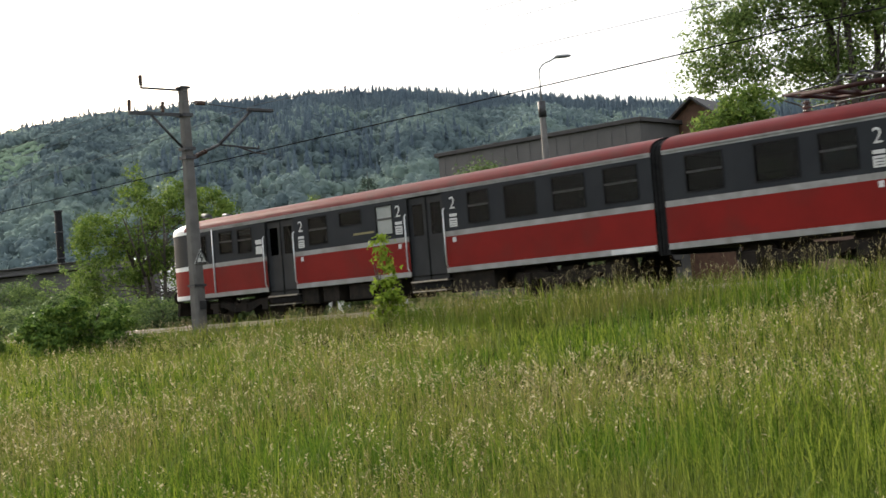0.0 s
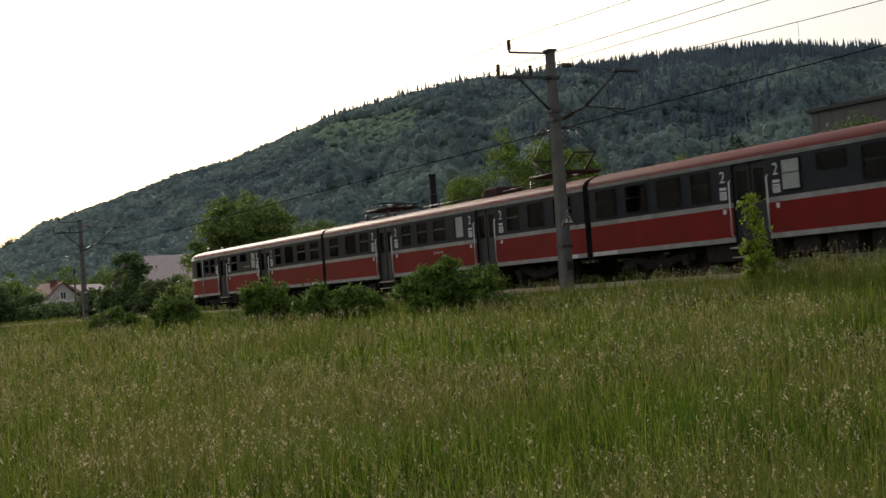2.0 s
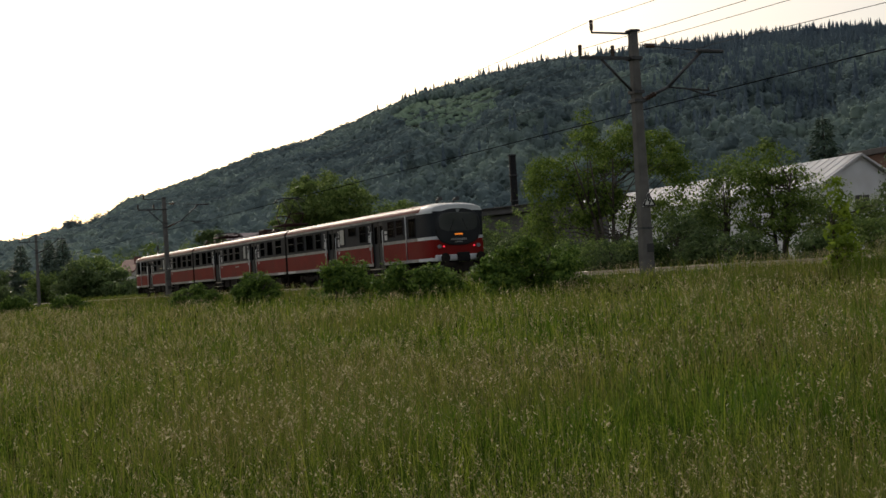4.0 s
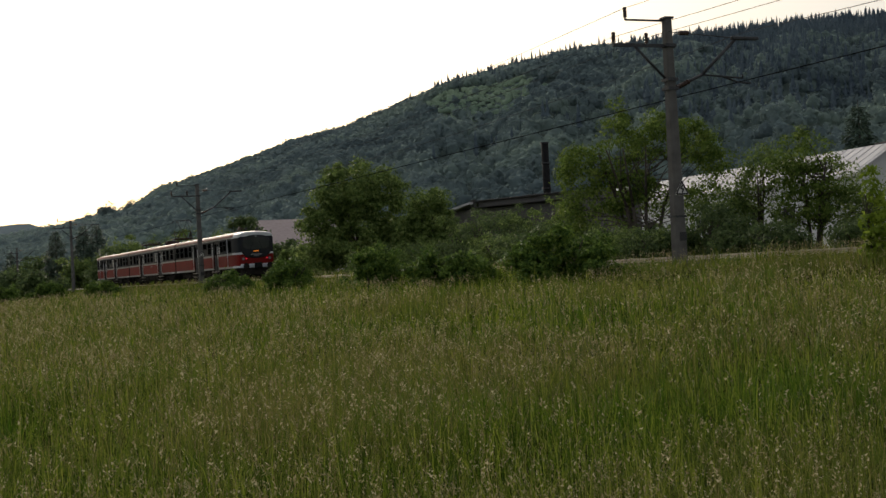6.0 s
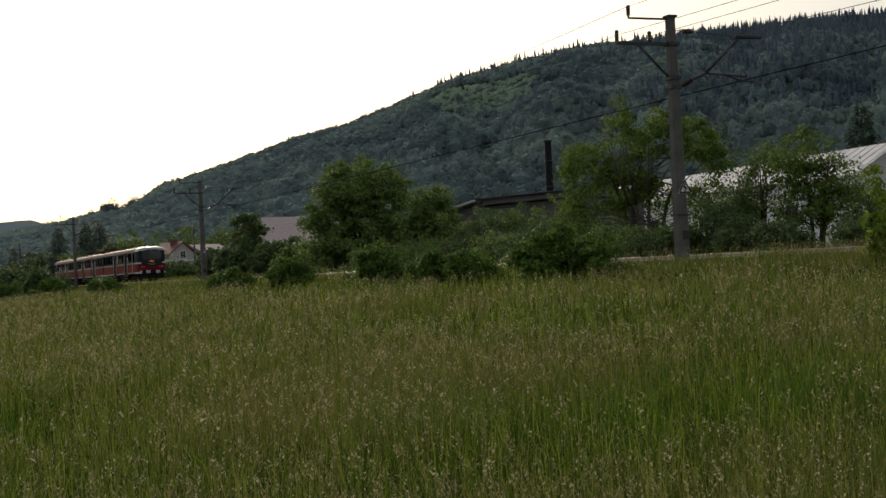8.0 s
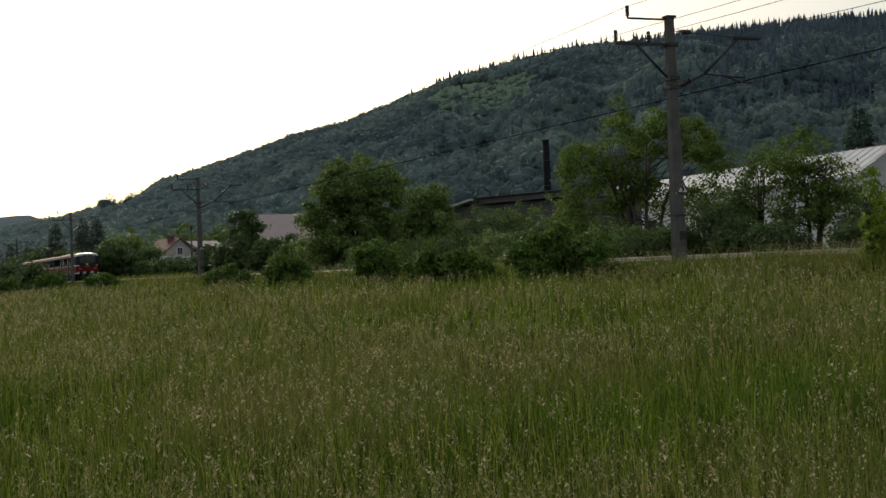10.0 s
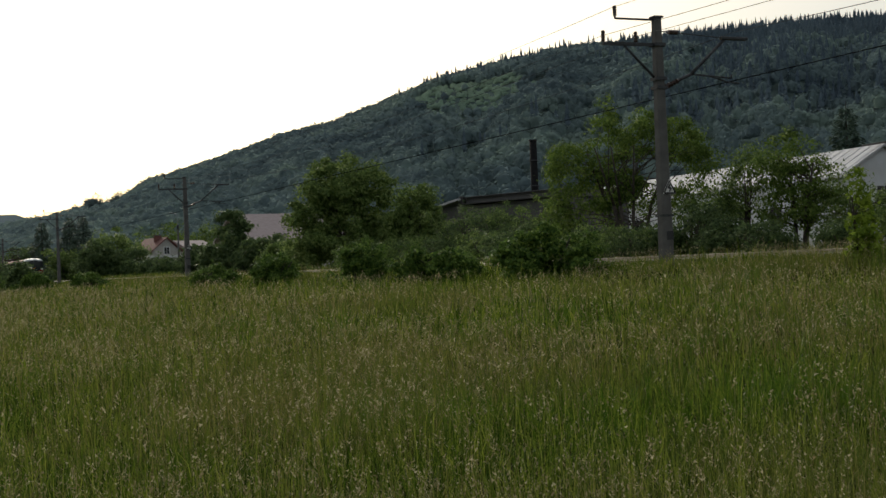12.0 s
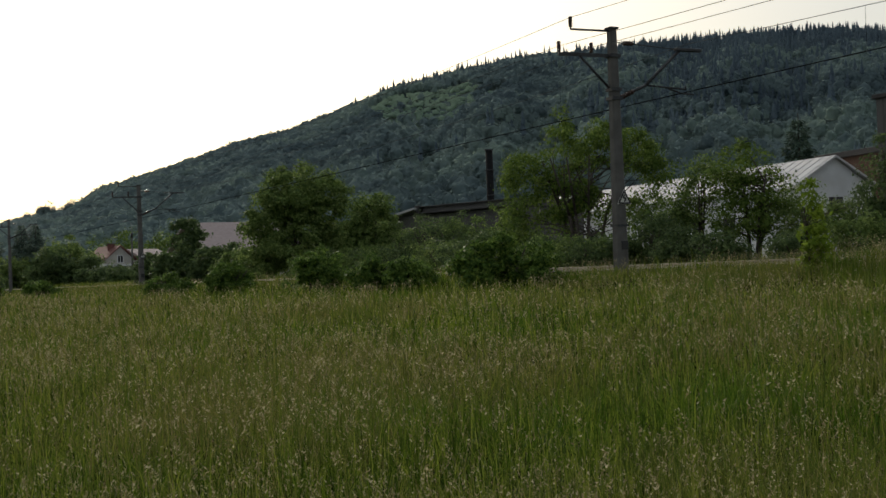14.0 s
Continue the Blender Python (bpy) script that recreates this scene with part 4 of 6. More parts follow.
def middle_car():
    car = empty("middle_carriage", Matrix(), "red and grey motor carriage carrying two roof pantographs", "train carriage", "carriages of the train")
    L = 21.42
    X = lambda d: L / 2 - d
    doors = [(5.75, 7.15), (14.27, 15.67)]
    wins = [(0.6, 1.62, WIN_Z0, WIN_Z1, 1, 0), (2.4, 3.5, WIN_Z0, WIN_Z1, 0, 0), (3.95, 4.85, WIN_Z0, WIN_Z1, 1, 0),
            (8.1, 8.95, WIN_Z0, WIN_Z1, 1, 0), (9.5, 10.35, WIN_Z0, WIN_Z1, 1, 0), (10.9, 11.9, WIN_Z0, WIN_Z1, 1, 0), (12.65, 13.35, WIN_Z0, WIN_Z1, 0, 1),
            (16.55, 17.4, WIN_Z0, WIN_Z1, 1, 0), (17.95, 19.0, WIN_Z0, WIN_Z1, 0, 0), (19.6, 20.7, WIN_Z0, WIN_Z1, 1, 0)]
    holes = [(X(b), X(a), z0, z1) for a, b, z0, z1, _, _ in wins] + [(X(b), X(a), 0.86, 3.0) for a, b in doors]
    shell(car, -L / 2, L / 2, holes)
    for sgn in (1, -1):
        for a, b, z0, z1, half, blind in wins:
            window_parts(car, X(b), X(a), z0, z1, sgn, half, blind)
        for a, b in doors:
            door_parts(car, X(b), X(a), sgn)
        for d in (5.28, 7.55, 13.85, 16.1):
            class_marks(car, X(d), sgn, 0)
        y0, y1 = sorted((sgn * HW, sgn * (HW + 0.006)))
        part("notice_panel", boxes((X(20.9), X(19.8), y0, y1, 0.87, 0.99)), M_PAPER, car, "long white notice panel")
    for k in range(6):
        part("lettering_bar", boxes((X(11.6) + k * 0.14, X(11.6) + k * 0.14 + 0.09, HW, HW + 0.005, 1.6, 1.68)),
             M_WHITE, car, "small pale lettering bar")
    end_wall(car, L / 2, 1)
    end_wall(car, -L / 2, -1)
    interior(car, -L / 2 + 0.1, L / 2 - 0.1, [(X(b), X(a)) for a, b in doors])
    underframe(car, -L / 2, L / 2, (-L / 2 + 3.3, L / 2 - 3.3))
    bogie(car, -L / 2 + 3.3)
    bogie(car, L / 2 - 3.3)
    pantograph(car, X(4.4), False)
    pantograph(car, X(18.3), True)
    roof_bits(car, [X(14.0)], "box")
    roof_bits(car, [X(8.0), X(10.2), X(12.2)], "vent")
    bm = bmesh.new()
    path_tube(bm, [(X(3.0), 0.3, Z_TOP + 0.12), (X(8.0), 0.3, Z_TOP + 0.16), (X(13.0), 0.3, Z_TOP + 0.12), (X(18.0), 0.3, Z_TOP + 0.2)], 0.02)
    part("roof_busbar", bm, M_DARKMETAL, car)
    return car


lead_car = end_car()
mid_car = middle_car()
rear_car = copy_thing(lead_car, Matrix())
CARS = [(lead_car, 10.335, 0), (mid_car, -10.875, 0), (rear_car, -32.085, 180)]

# ---- overhead line ----
def mast(s, top, sign=True, feeder=True, z0=1.05):
    """Concrete mast with cross-arms towards the field and the bracket over the track. Local x runs along the track, y towards the field."""
    o = tk(s, 23.3, 0)
    m = empty("catenary_mast", Matrix.Translation(o) @ pose(0, 0, 0, 0, 0, TURN), "weathered concrete railway mast with steel brackets", "catenary mast", "masts along the track")
    H = RAIL_Z + top
    bm = bmesh.new()
    secs = []
    for z, w in ((z0, 0.2), (RAIL_Z + 0.2, 0.195), (H - 0.1, 0.125), (H - 0.02, 0.125)):
        c = w * 0.3
        secs.append([(w - c, -w, z), (w, -w + c, z), (w, w - c, z), (w - c, w, z), (-w + c, w, z), (-w, w - c, z), (-w, -w + c, z), (-w + c, -w, z)])
    loft(bm, secs, cap0=True, cap1=True, smooth=False)
    bmesh.ops.recalc_face_normals(bm, faces=bm.faces)
    part("post", bm, M_CONC, m)
    part("cap", boxes((-0.17, 0.17, -0.17, 0.17, H - 0.03, H + 0.04), bevel=0.02), M_DARKMETAL, m)
    bm = bmesh.new()
    zt, zl = H - 0.16, H - 0.86
    tube(bm, (0, 0.1, zt + 0.08), (0, 1.5, zt + 0.08), 0.035, n=6)
    part("top_arm", bm, M_DARKMETAL, m)
    bm = bmesh.new()
    box(bm, -0.05, 0.05, -0.25, 1.98, zl - 0.05, zl + 0.05)
    part("cross_arm", bm, M_DARKMETAL, m)
    bm = bmesh.new()
    tube(bm, (0, 0.12, H - 1.92), (0, 1.25, zl), 0.04, n=6)
    part("arm_strut", bm, M_DARKMETAL, m)
    for y, z in ((1.5, zt + 0.08), (1.95, zl), (0.78, zl)):
        bm = bmesh.new()
        tube(bm, (0, y, z), (0, y, z + 0.12), 0.03, n=8)
        for k in range(4):
            tube(bm, (0, y, z + 0.08 + k * 0.08), (0, y, z + 0.15 + k * 0.08), 0.075, 0.05, n=10)
        part("insulator", bm, M_PORCELAIN, m)
    for zb in (zl, H - 1.92, H - 2.2):
        part("clamp", boxes((-0.19, 0.19, -0.19, 0.19, zb - 0.05, zb + 0.05)), M_DARKMETAL, m)
    # bracket over the track: bent strut, upper stay and steady arm
    zb = H - 2.2
    zk = H - 1.75
    bm = bmesh.new()
    for k in range(5):
        tube(bm, (0, -0.25 - 0.1 * k, zb + 0.04 + 0.043 * k), (0, -0.31 - 0.1 * k, zb + 0.066 + 0.043 * k), 0.09, 0.06, n=8)
    tube(bm, (0, -0.12, zb), (0, -0.75, zb + 0.26), 0.05, n=8)
    part("bracket_insulator", bm, M_PORCELAIN, m)
    bm = bmesh.new()
    path_tube(bm, [(0, -0.7, zb + 0.24), (0, -1.2, zk), (0, -2.55, H - 0.6)], 0.05, n=8)
    part("cantilever", bm, M_DARKMETAL, m)
    bm = boxes((-0.08, 0.08, -3.4, -2.4, H - 0.62, H - 0.52), bevel=0.02)
    part("messenger_clamp", bm, M_DARKMETAL, m)
    bm = bmesh.new()
    tube(bm, (0, -0.1, H - 0.42), (0, -2.5, H - 0.56), 0.016, n=5)
    part("stay", bm, M_DARKMETAL, m)
    bm = bmesh.new()
    for k in range(4):
        tube(bm, (0, -0.42 - 0.09 * k, H - 0.44), (0, -0.49 - 0.09 * k, H - 0.445), 0.075, n=8)
    part("insulator", bm, M_PORCELAIN, m)
    bm = bmesh.new()
    path_tube(bm, [(0, -1.2, zk), (0, -2.75, H - 1.84)], 0.03)
    tube(bm, (0, -2.75, H - 1.84), (0, -2.75, H - 1.74), 0.03)
    part("registration_tube", bm, M_DARKMETAL, m)
    bm = bmesh.new()
    path_tube(bm, [(0, -1.95, H - 1.8), (0, -2.6, H - 1.98), (0, -3.05, H - 2.0)], 0.026)
    part("steady_arm", bm, M_DARKMETAL, m)
    if sign:
        zc = RAIL_Z + 2.12
        bm = bmesh.new()
        tri = [(0.17, zc - 0.22), (-0.33, zc - 0.22), (-0.08, zc + 0.24)]
        loft(bm, [[(x, y, z) for y, z in tri] for x in (-0.215, -0.2)], cap0=True, cap1=True, smooth=False)
        bmesh.ops.recalc_face_normals(bm, faces=bm.faces)
        sg = part("warning_sign", bm, M_SIGNW, m, "white triangular warning sign with a dark bolt")
        bm = bmesh.new()
        ring = [(0.13, zc - 0.19), (-0.29, zc - 0.19), (-0.08, zc + 0.19)]
        for (ay, az), (by, bz) in zip(ring, ring[1:] + ring[:1]):
            tube(bm, (-0.222, ay, az), (-0.222, by, bz), 0.024, n=4)
        path_tube(bm, [(-0.224, -0.1, zc + 0.08), (-0.224, -0.03, zc - 0.03), (-0.224, -0.13, zc - 0.04), (-0.224, -0.07, zc - 0.15)], 0.024, n=4)
        part("sign_border", bm, M_INK, sg)
        part("clamp", boxes((-0.21, 0.21, -0.21, 0.21, RAIL_Z + 1.2, RAIL_Z + 1.27)), M_DARKMETAL, m)
        part("number_plate", boxes((-0.215, -0.19, -0.16, 0.08, RAIL_Z + 0.48, RAIL_Z + 0.75)), M_INK, m, "dark plate with pale bars")
    return m


MASTS = [(-28.5, 7.42), (35.09, 7.42), (98.8, 7.3), (164.9, 8.2), (226.4, 7.1), (290.0, 7.3)]
for s_m, top_m in MASTS:
    mast(s_m, top_m, sign=s_m < 100)


def wire(name, pts, r, label, sag=0.0, n=14, m=None):
    bm = bmesh.new()
    run = []
    for a, b in zip(pts[:-1], pts[1:]):
        a, b = Vector(a), Vector(b)
        for i in range(n):
            u = i / n
            p = a.lerp(b, u)
            p.z -= sag * 4 * u * (1 - u)
            run.append(p)
    run.append(Vector(pts[-1]))
    ring = [(ACROSS * math.cos(k * 1.2566) + Vector((0, 0, math.sin(k * 1.2566)))) * r for k in range(5)]
    loft(bm, [[p + q for q in ring] for p in run], cap0=True, cap1=True)
    bmesh.ops.recalc_face_normals(bm, faces=bm.faces)
    tagged(part(name, bm, m or M_WIRE), label, "cable", "overhead wires")


wire("contact_wire", [tk(s, AXIS + 0.15 * (-1) ** i, RAIL_Z + 5.48) for i, (s, t) in enumerate(MASTS)], 0.018, "dark contact wire over the railway track")
wire("messenger_wire", [tk(s, AXIS, RAIL_Z + 7.05) for s, t in MASTS], 0.011, "sagging messenger wire above the track", 0.72, m=M_WIREPALE)
for p_w, dz, nm in ((23.3 - 1.5, 0.28, "top feeder wire"), (23.3 - 1.95, -0.62, "outer feeder wire"), (23.3 - 0.78, -0.62, "inner feeder wire")):
    wire("feeder_wire", [tk(s, p_w, RAIL_Z + t + dz) for s, t in MASTS], 0.009, "thin " + nm + " slung between the masts", 0.5, m=M_WIREPALE)
for i in range(len(MASTS) - 1):
    s0, s1 = MASTS[i][0], MASTS[i + 1][0]
    for k in range(1, 8):
        if s0 > 160:
            continue
        u = k / 8
        s_d = s0 + (s1 - s0) * u
        top_z = RAIL_Z + 7.05 - 0.72 * 4 * u * (1 - u)
        bm = bmesh.new()
        tube(bm, tk(s_d, AXIS, RAIL_Z + 5.48), tk(s_d, AXIS, top_z), 0.005, n=4)
        tagged(part("dropper", bm, M_WIRE), "thin dropper between messenger and contact wire", "cable", "droppers of the overhead line")

# ---- buildings and lamp behind the railway ----
def slab(bm, pts, thick):
    """A roof slope: four corners, given thickness downwards."""
    loft(bm, [[Vector(p) - Vector((0, 0, thick)) for p in pts], [Vector(p) for p in pts]], cap0=True, cap1=True, smooth=False)


def gabled(name, label, cat, a, b, half, z0, z_eave, z_ridge, wall_m, roof_m, over=0.4, gable_m=None, windows=(), wall_windows=(), ribs=0):
    """A house on the ridge line from a to b (plan points): walls, gable ends, two roof slopes, windows with frames."""
    a, b = Vector((a[0], a[1], 0)), Vector((b[0], b[1], 0))
    L = (b - a).length
    ang = math.degrees(math.atan2(b.y - a.y, b.x - a.x))
    h = empty(name, Matrix.Translation(a) @ pose(0, 0, 0, 0, 0, ang), label, cat)
    for sgn in (1, -1):
        y0, y1 = sorted((sgn * half, sgn * (half - 0.3)))
        part("wall", boxes((0, L, y0, y1, z0, z_eave)), wall_m, h)
        bm = bmesh.new()
        k = over / half * (z_ridge - z_eave)
        slab(bm, [(-over, 0, z_ridge + 0.15), (L + over, 0, z_ridge + 0.15), (L + over, sgn * (half + over), z_eave - k + 0.15), (-over, sgn * (half + over), z_eave - k + 0.15)], 0.16)
        bmesh.ops.recalc_face_normals(bm, faces=bm.faces)
        rf = part("roof", bm, roof_m, h)
        if ribs:
            src = None
            n = int(L / ribs)
            for i in range(n + 1):
                if src is None:
                    bm = bmesh.new()
                    tube(bm, (0, 0, z_ridge + 0.17), (0, sgn * (half + over), z_eave - k + 0.17), 0.02, n=4)
                    src = part("roof_seam", bm, roof_m, rf)
                    src.matrix_basis = pose(0, 0, 0)
                else:
                    share("roof_seam", src, rf, pose(i * ribs, 0, 0))
    for x0, x1 in ((0, 0.3), (L - 0.3, L)):
        bm = bmesh.new()
        pts = [(-half + 0.3, z0), (half - 0.3, z0), (half - 0.3, z_eave), (0, z_ridge), (-half + 0.3, z_eave)]
        loft(bm, [[(x, y, z) for y, z in pts] for x in (x0, x1)], cap0=True, cap1=True, smooth=False)
        bmesh.ops.recalc_face_normals(bm, faces=bm.faces)
        part("gable_wall", bm, gable_m or wall_m, h)
    for y, z, w, hh in windows:
        for x in (-0.03, L + 0.03):
            wd = part("window", boxes((x - 0.05, x + 0.05, y - w / 2 - 0.08, y + w / 2 + 0.08, z - hh / 2 - 0.08, z + hh / 2 + 0.08)), M_HALLWALL, h)
            part("pane", boxes((x - 0.065, x + 0.065, y - w / 2, y - 0.03, z - hh / 2, z + hh / 2), (x - 0.065, x + 0.065, y + 0.03, y + w / 2, z - hh / 2, z + hh / 2)), M_PANE, wd)
    for x, z, w, hh in wall_windows:
        for y in (-half, half):
            wd = part("window", boxes((x - w / 2 - 0.08, x + w / 2 + 0.08, y - 0.05, y + 0.05, z - hh / 2 - 0.08, z + hh / 2 + 0.08)), M_HALLWALL, h)
            part("pane", boxes((x - w / 2, x - 0.03, y - 0.065, y + 0.065, z - hh / 2, z + hh / 2), (x + 0.03, x + w / 2, y - 0.065, y + 0.065, z - hh / 2, z + hh / 2)), M_PANE, wd)
    return h


# long pale hall, its gable towards the field
gabled("storage_hall", "long white hall with a pale sheet-metal roof behind shrubs", "hall", at(1.46, 100), at(13.3, 141), 3.4, 1.0, 6.75, 8.75, M_HALLWALL, M_HALLROOF, 0.35,
       windows=[(0, 5.4, 1.2, 1.0)], wall_windows=[(4 + 4.5 * i, 4.2, 1.6, 1.4) for i in range(9)], ribs=1.1)


def flat_building():
    a, b = at(-8.98, 76.8), at(-0.31, 86.2)
    d = (b - a).normalized()
    n = Vector((-d.y, d.x, 0)) * -1
    ang = math.degrees(math.atan2(d.y, d.x))
    L = (b - a).length
    z1 = 11.2
    h = empty("workshop", Matrix.Translation(a) @ pose(0, 0, 0, 0, 0, ang), "flat-roofed grey workshop clad in dull sheet metal", "building")
    part("wall", boxes((0, L, -9, 0, 0.8, z1)), M_GREYWALL, h)
    part("roof_edge", boxes((-0.25, L + 0.2, -9.3, 0.2, z1, z1 + 0.25), bevel=0.03), M_DARKROOF, h, "dark roof edging")
    src = None
    for i in range(int(L / 1.0) + 1):
        for y in (0.0, -9.0):
            if src is None:
                src = part("cladding_rib", boxes((-0.04, 0.04, -0.03, 0.03, 0.9, z1)), M_GREYWALL, h)
                src.matrix_basis = pose(0, y, 0)
            else:
                share("cladding_rib", src, h, pose(i * 1.0, y, 0))
    part("pipe", tube(bmesh.new(), (L - 1.5, -4, z1), (L - 1.5, -4, z1 + 0.9), 0.12, n=10), M_RUST, h)


def annex():
    """Low flat-roofed annex between the hall and the workshop."""
    a, b = at(2.0, 113), at(-0.6, 106)
    d = b - a
    h = empty("annex", Matrix.Translation(a) @ pose(0, 0, 0, 0, 0, math.degrees(math.atan2(d.y, d.x))), "low brown boarded annex with a flat felt roof", "building")
    part("wall", boxes((0, d.length, 0, 5, 1.0, 9.4)), M_BOARDS, h)
    part("roof_edge", boxes((-0.3, d.length + 0.2, -0.4, 5.2, 9.4, 9.85), bevel=0.03), M_DARKROOF, h, "dark projecting roof edge")


flat_building()
annex()
gabled("gabled_house", "brown boarded house with a steep dark gable roof", "house", at(-11.3, 80), at(-14.8, 94), 5.4, 1.0, 8.4, 12.6, M_BOARDS, M_DARKROOF, 0.5, windows=[(-1.4, 9.4, 1.0, 1.2), (1.4, 9.4, 1.0, 1.2)])
gabled("farmhouse", "plastered house with a brown tiled roof among trees", "house", at(28.6, 132), at(24.4, 136), 4.6, 1.0, 4.9, 7.2, M_RENDERED, M_BROWNROOF, 0.6, gable_m=M_BOARDS,
       windows=[(0, 5.3, 0.9, 0.9)], wall_windows=[(2.2 + 2.6 * i, 3.4, 1.1, 1.2) for i in range(3)])
gabled("cottage", "cream cottage with a red tiled roof beside the line", "house", at(31.5, 204), at(32.3, 210), 2.3, 1.5, 5.5, 7.3, M_RENDERED, M_REDROOF, 0.4, windows=[(0, 5.4, 0.8, 1.0)],
       wall_windows=[(1.6 + 2.1 * i, 4.4, 0.9, 1.1) for i in range(3)])
gabled("cottage_wing", "low cream house with a shallow pale roof", "house", at(31.15, 212), at(30.05, 215), 2.4, 1.5, 6.0, 6.9, M_RENDERED, M_BROWNROOF, 0.3, wall_windows=[(1.0 + 1.5 * i, 5.2, 0.9, 0.8) for i in range(2)])


def chimney_stack():
    o = at(31.85, 205.5)
    c = empty("chimney_stack", Matrix.Translation(o), "dark red brick chimney against the cottage", "chimney")
    part("shaft", boxes((-0.45, 0.45, -0.3, 0.3, 1.5, 7.7), bevel=0.03), M_REDROOF, c)
    part("cap", boxes((-0.52, 0.52, -0.37, 0.37, 7.7, 7.82), bevel=0.02), M_CONC, c)


def garage():
    a, b = at(32.4, 196), at(30.6, 198)
    d = b - a
    ang = math.degrees(math.atan2(d.y, d.x))
    f = empty("garage", Matrix.Translation(a) @ pose(0, 0, 0, 0, 0, ang), "pale flat-roofed garage in front of the cottage", "garage")
    part("wall", boxes((0, d.length, 0, 4, 1.2, 4.25)), M_RENDERED, f)
    part("roof", boxes((-0.2, d.length + 0.2, -0.2, 4.2, 4.25, 4.6), bevel=0.03), M_HALLROOF, f, "pale flat roof slab")


chimney_stack()
garage()


def shed():
    """Low works shed with dark stepped roof edges and a tall flue beside it."""
    a, b = at(20.0, 92), at(14.9, 84)
    d = b - a
    ang = math.degrees(math.atan2(d.y, d.x))
    L = d.length
    h = empty("works_shed", Matrix.Translation(a) @ pose(0, 0, 0, 0, 0, ang), "low works shed with dark layered flat roofs", "shed")
    part("wall", boxes((0, L, 0, 7, 0.8, 5.5)), M_GREYWALL, h)
    part("clerestory", boxes((2.8, L, 0.2, 6.5, 5.64, 6.0)), M_GREYWALL, h)
    bm = bmesh.new()
    slab(bm, [(-0.3, -0.5, 5.5), (2.6, -0.5, 6.0), (2.6, 7, 6.0), (-0.3, 7, 5.5)], 0.15)
    bmesh.ops.recalc_face_normals(bm, faces=bm.faces)
    part("lean_to_roof", bm, M_HALLROOF, h, "pale tilted sheet roof")
    part("upper_roof", boxes((2.4, L, 0.0, 7, 6.0, 6.08), (2.4, 2.7, -0.15, 0.1, 5.64, 6.15), bevel=0.02), M_DARKROOF, h, "dark upper roof edge")
    part("lower_roof", boxes((2.9, L, -0.4, 7, 5.56, 5.64), bevel=0.02), M_DARKROOF, h, "dark lower roof edge")
    for x in (3.5, 5.2, 6.9):
        part("window", boxes((x - 0.5, x + 0.5, -0.05, 0.05, 3.4, 4.6)), M_PANE, h)
    c = empty("flue_stack", Matrix.Translation(at(15.77, 90)), "tall dark metal flue rising behind the shed", "chimney")
    bm = bmesh.new()
    tube(bm, (0, 0, 0.8), (0, 0, 9.75), 0.27, 0.24, n=14)
    part("flue", bm, M_BLACK, c)
    for z in (6.6, 8.3, 9.66):
        bm = bmesh.new()
        tube(bm, (0, 0, z), (0, 0, z + 0.08), 0.3, n=14)
        part("flue_band", bm, M_DARKMETAL, c)


shed()


def street_lamp(p, top, arm, az_tip, z0=1.0, name_label="street lamp with a bent steel arm on a concrete post"):
    o = empty("street_lamp", Matrix.Translation((p.x, p.y, 0)) @ pose(0, 0, 0, 0, 0, az_tip), name_label, "street lamp")
    bm = bmesh.new()
    tube(bm, (0, 0, z0), (0, 0, top), 0.17, 0.11, n=10)
    part("post", bm, M_CONC, o)
    part("collar", tube(bmesh.new(), (0, 0, top - 0.5), (0, 0, top + 0.1), 0.15, n=10), M_DARKMETAL, o)
    bm = bmesh.new()
    pts = [(0, 0, top), (0, 0, top + 1.15)] + [(0.42 * (1 - math.cos(a)), 0, top + 1.15 + 0.42 * math.sin(a)) for a in (0.4, 0.8, 1.2, 1.5)] + [(arm, 0, top + 1.72)]
    path_tube(bm, pts, 0.035)
    part("arm", bm, M_GALV, o)
    bm = bmesh.new()
    loft(bm, [[(arm - 0.1 + dx, w * math.cos(a), top + 1.72 + hgt * math.sin(a)) for a in [i * math.pi / 4 for i in range(8)]] for dx, w, hgt in ((0, 0.05, 0.05), (0.15, 0.13, 0.08), (0.5, 0.12, 0.07), (0.62, 0.04, 0.03))], cap0=True, cap1=True)
    bmesh.ops.recalc_face_normals(bm, faces=bm.faces)
    part("lamp_head", bm, M_GALV, o)
    return o


street_lamp(at(-4.92, 50), 8.85, 0.72, -5)
street_lamp(at(31.0, 180), 8.2, 0.7, 170, name_label="far street lamp beside the houses")

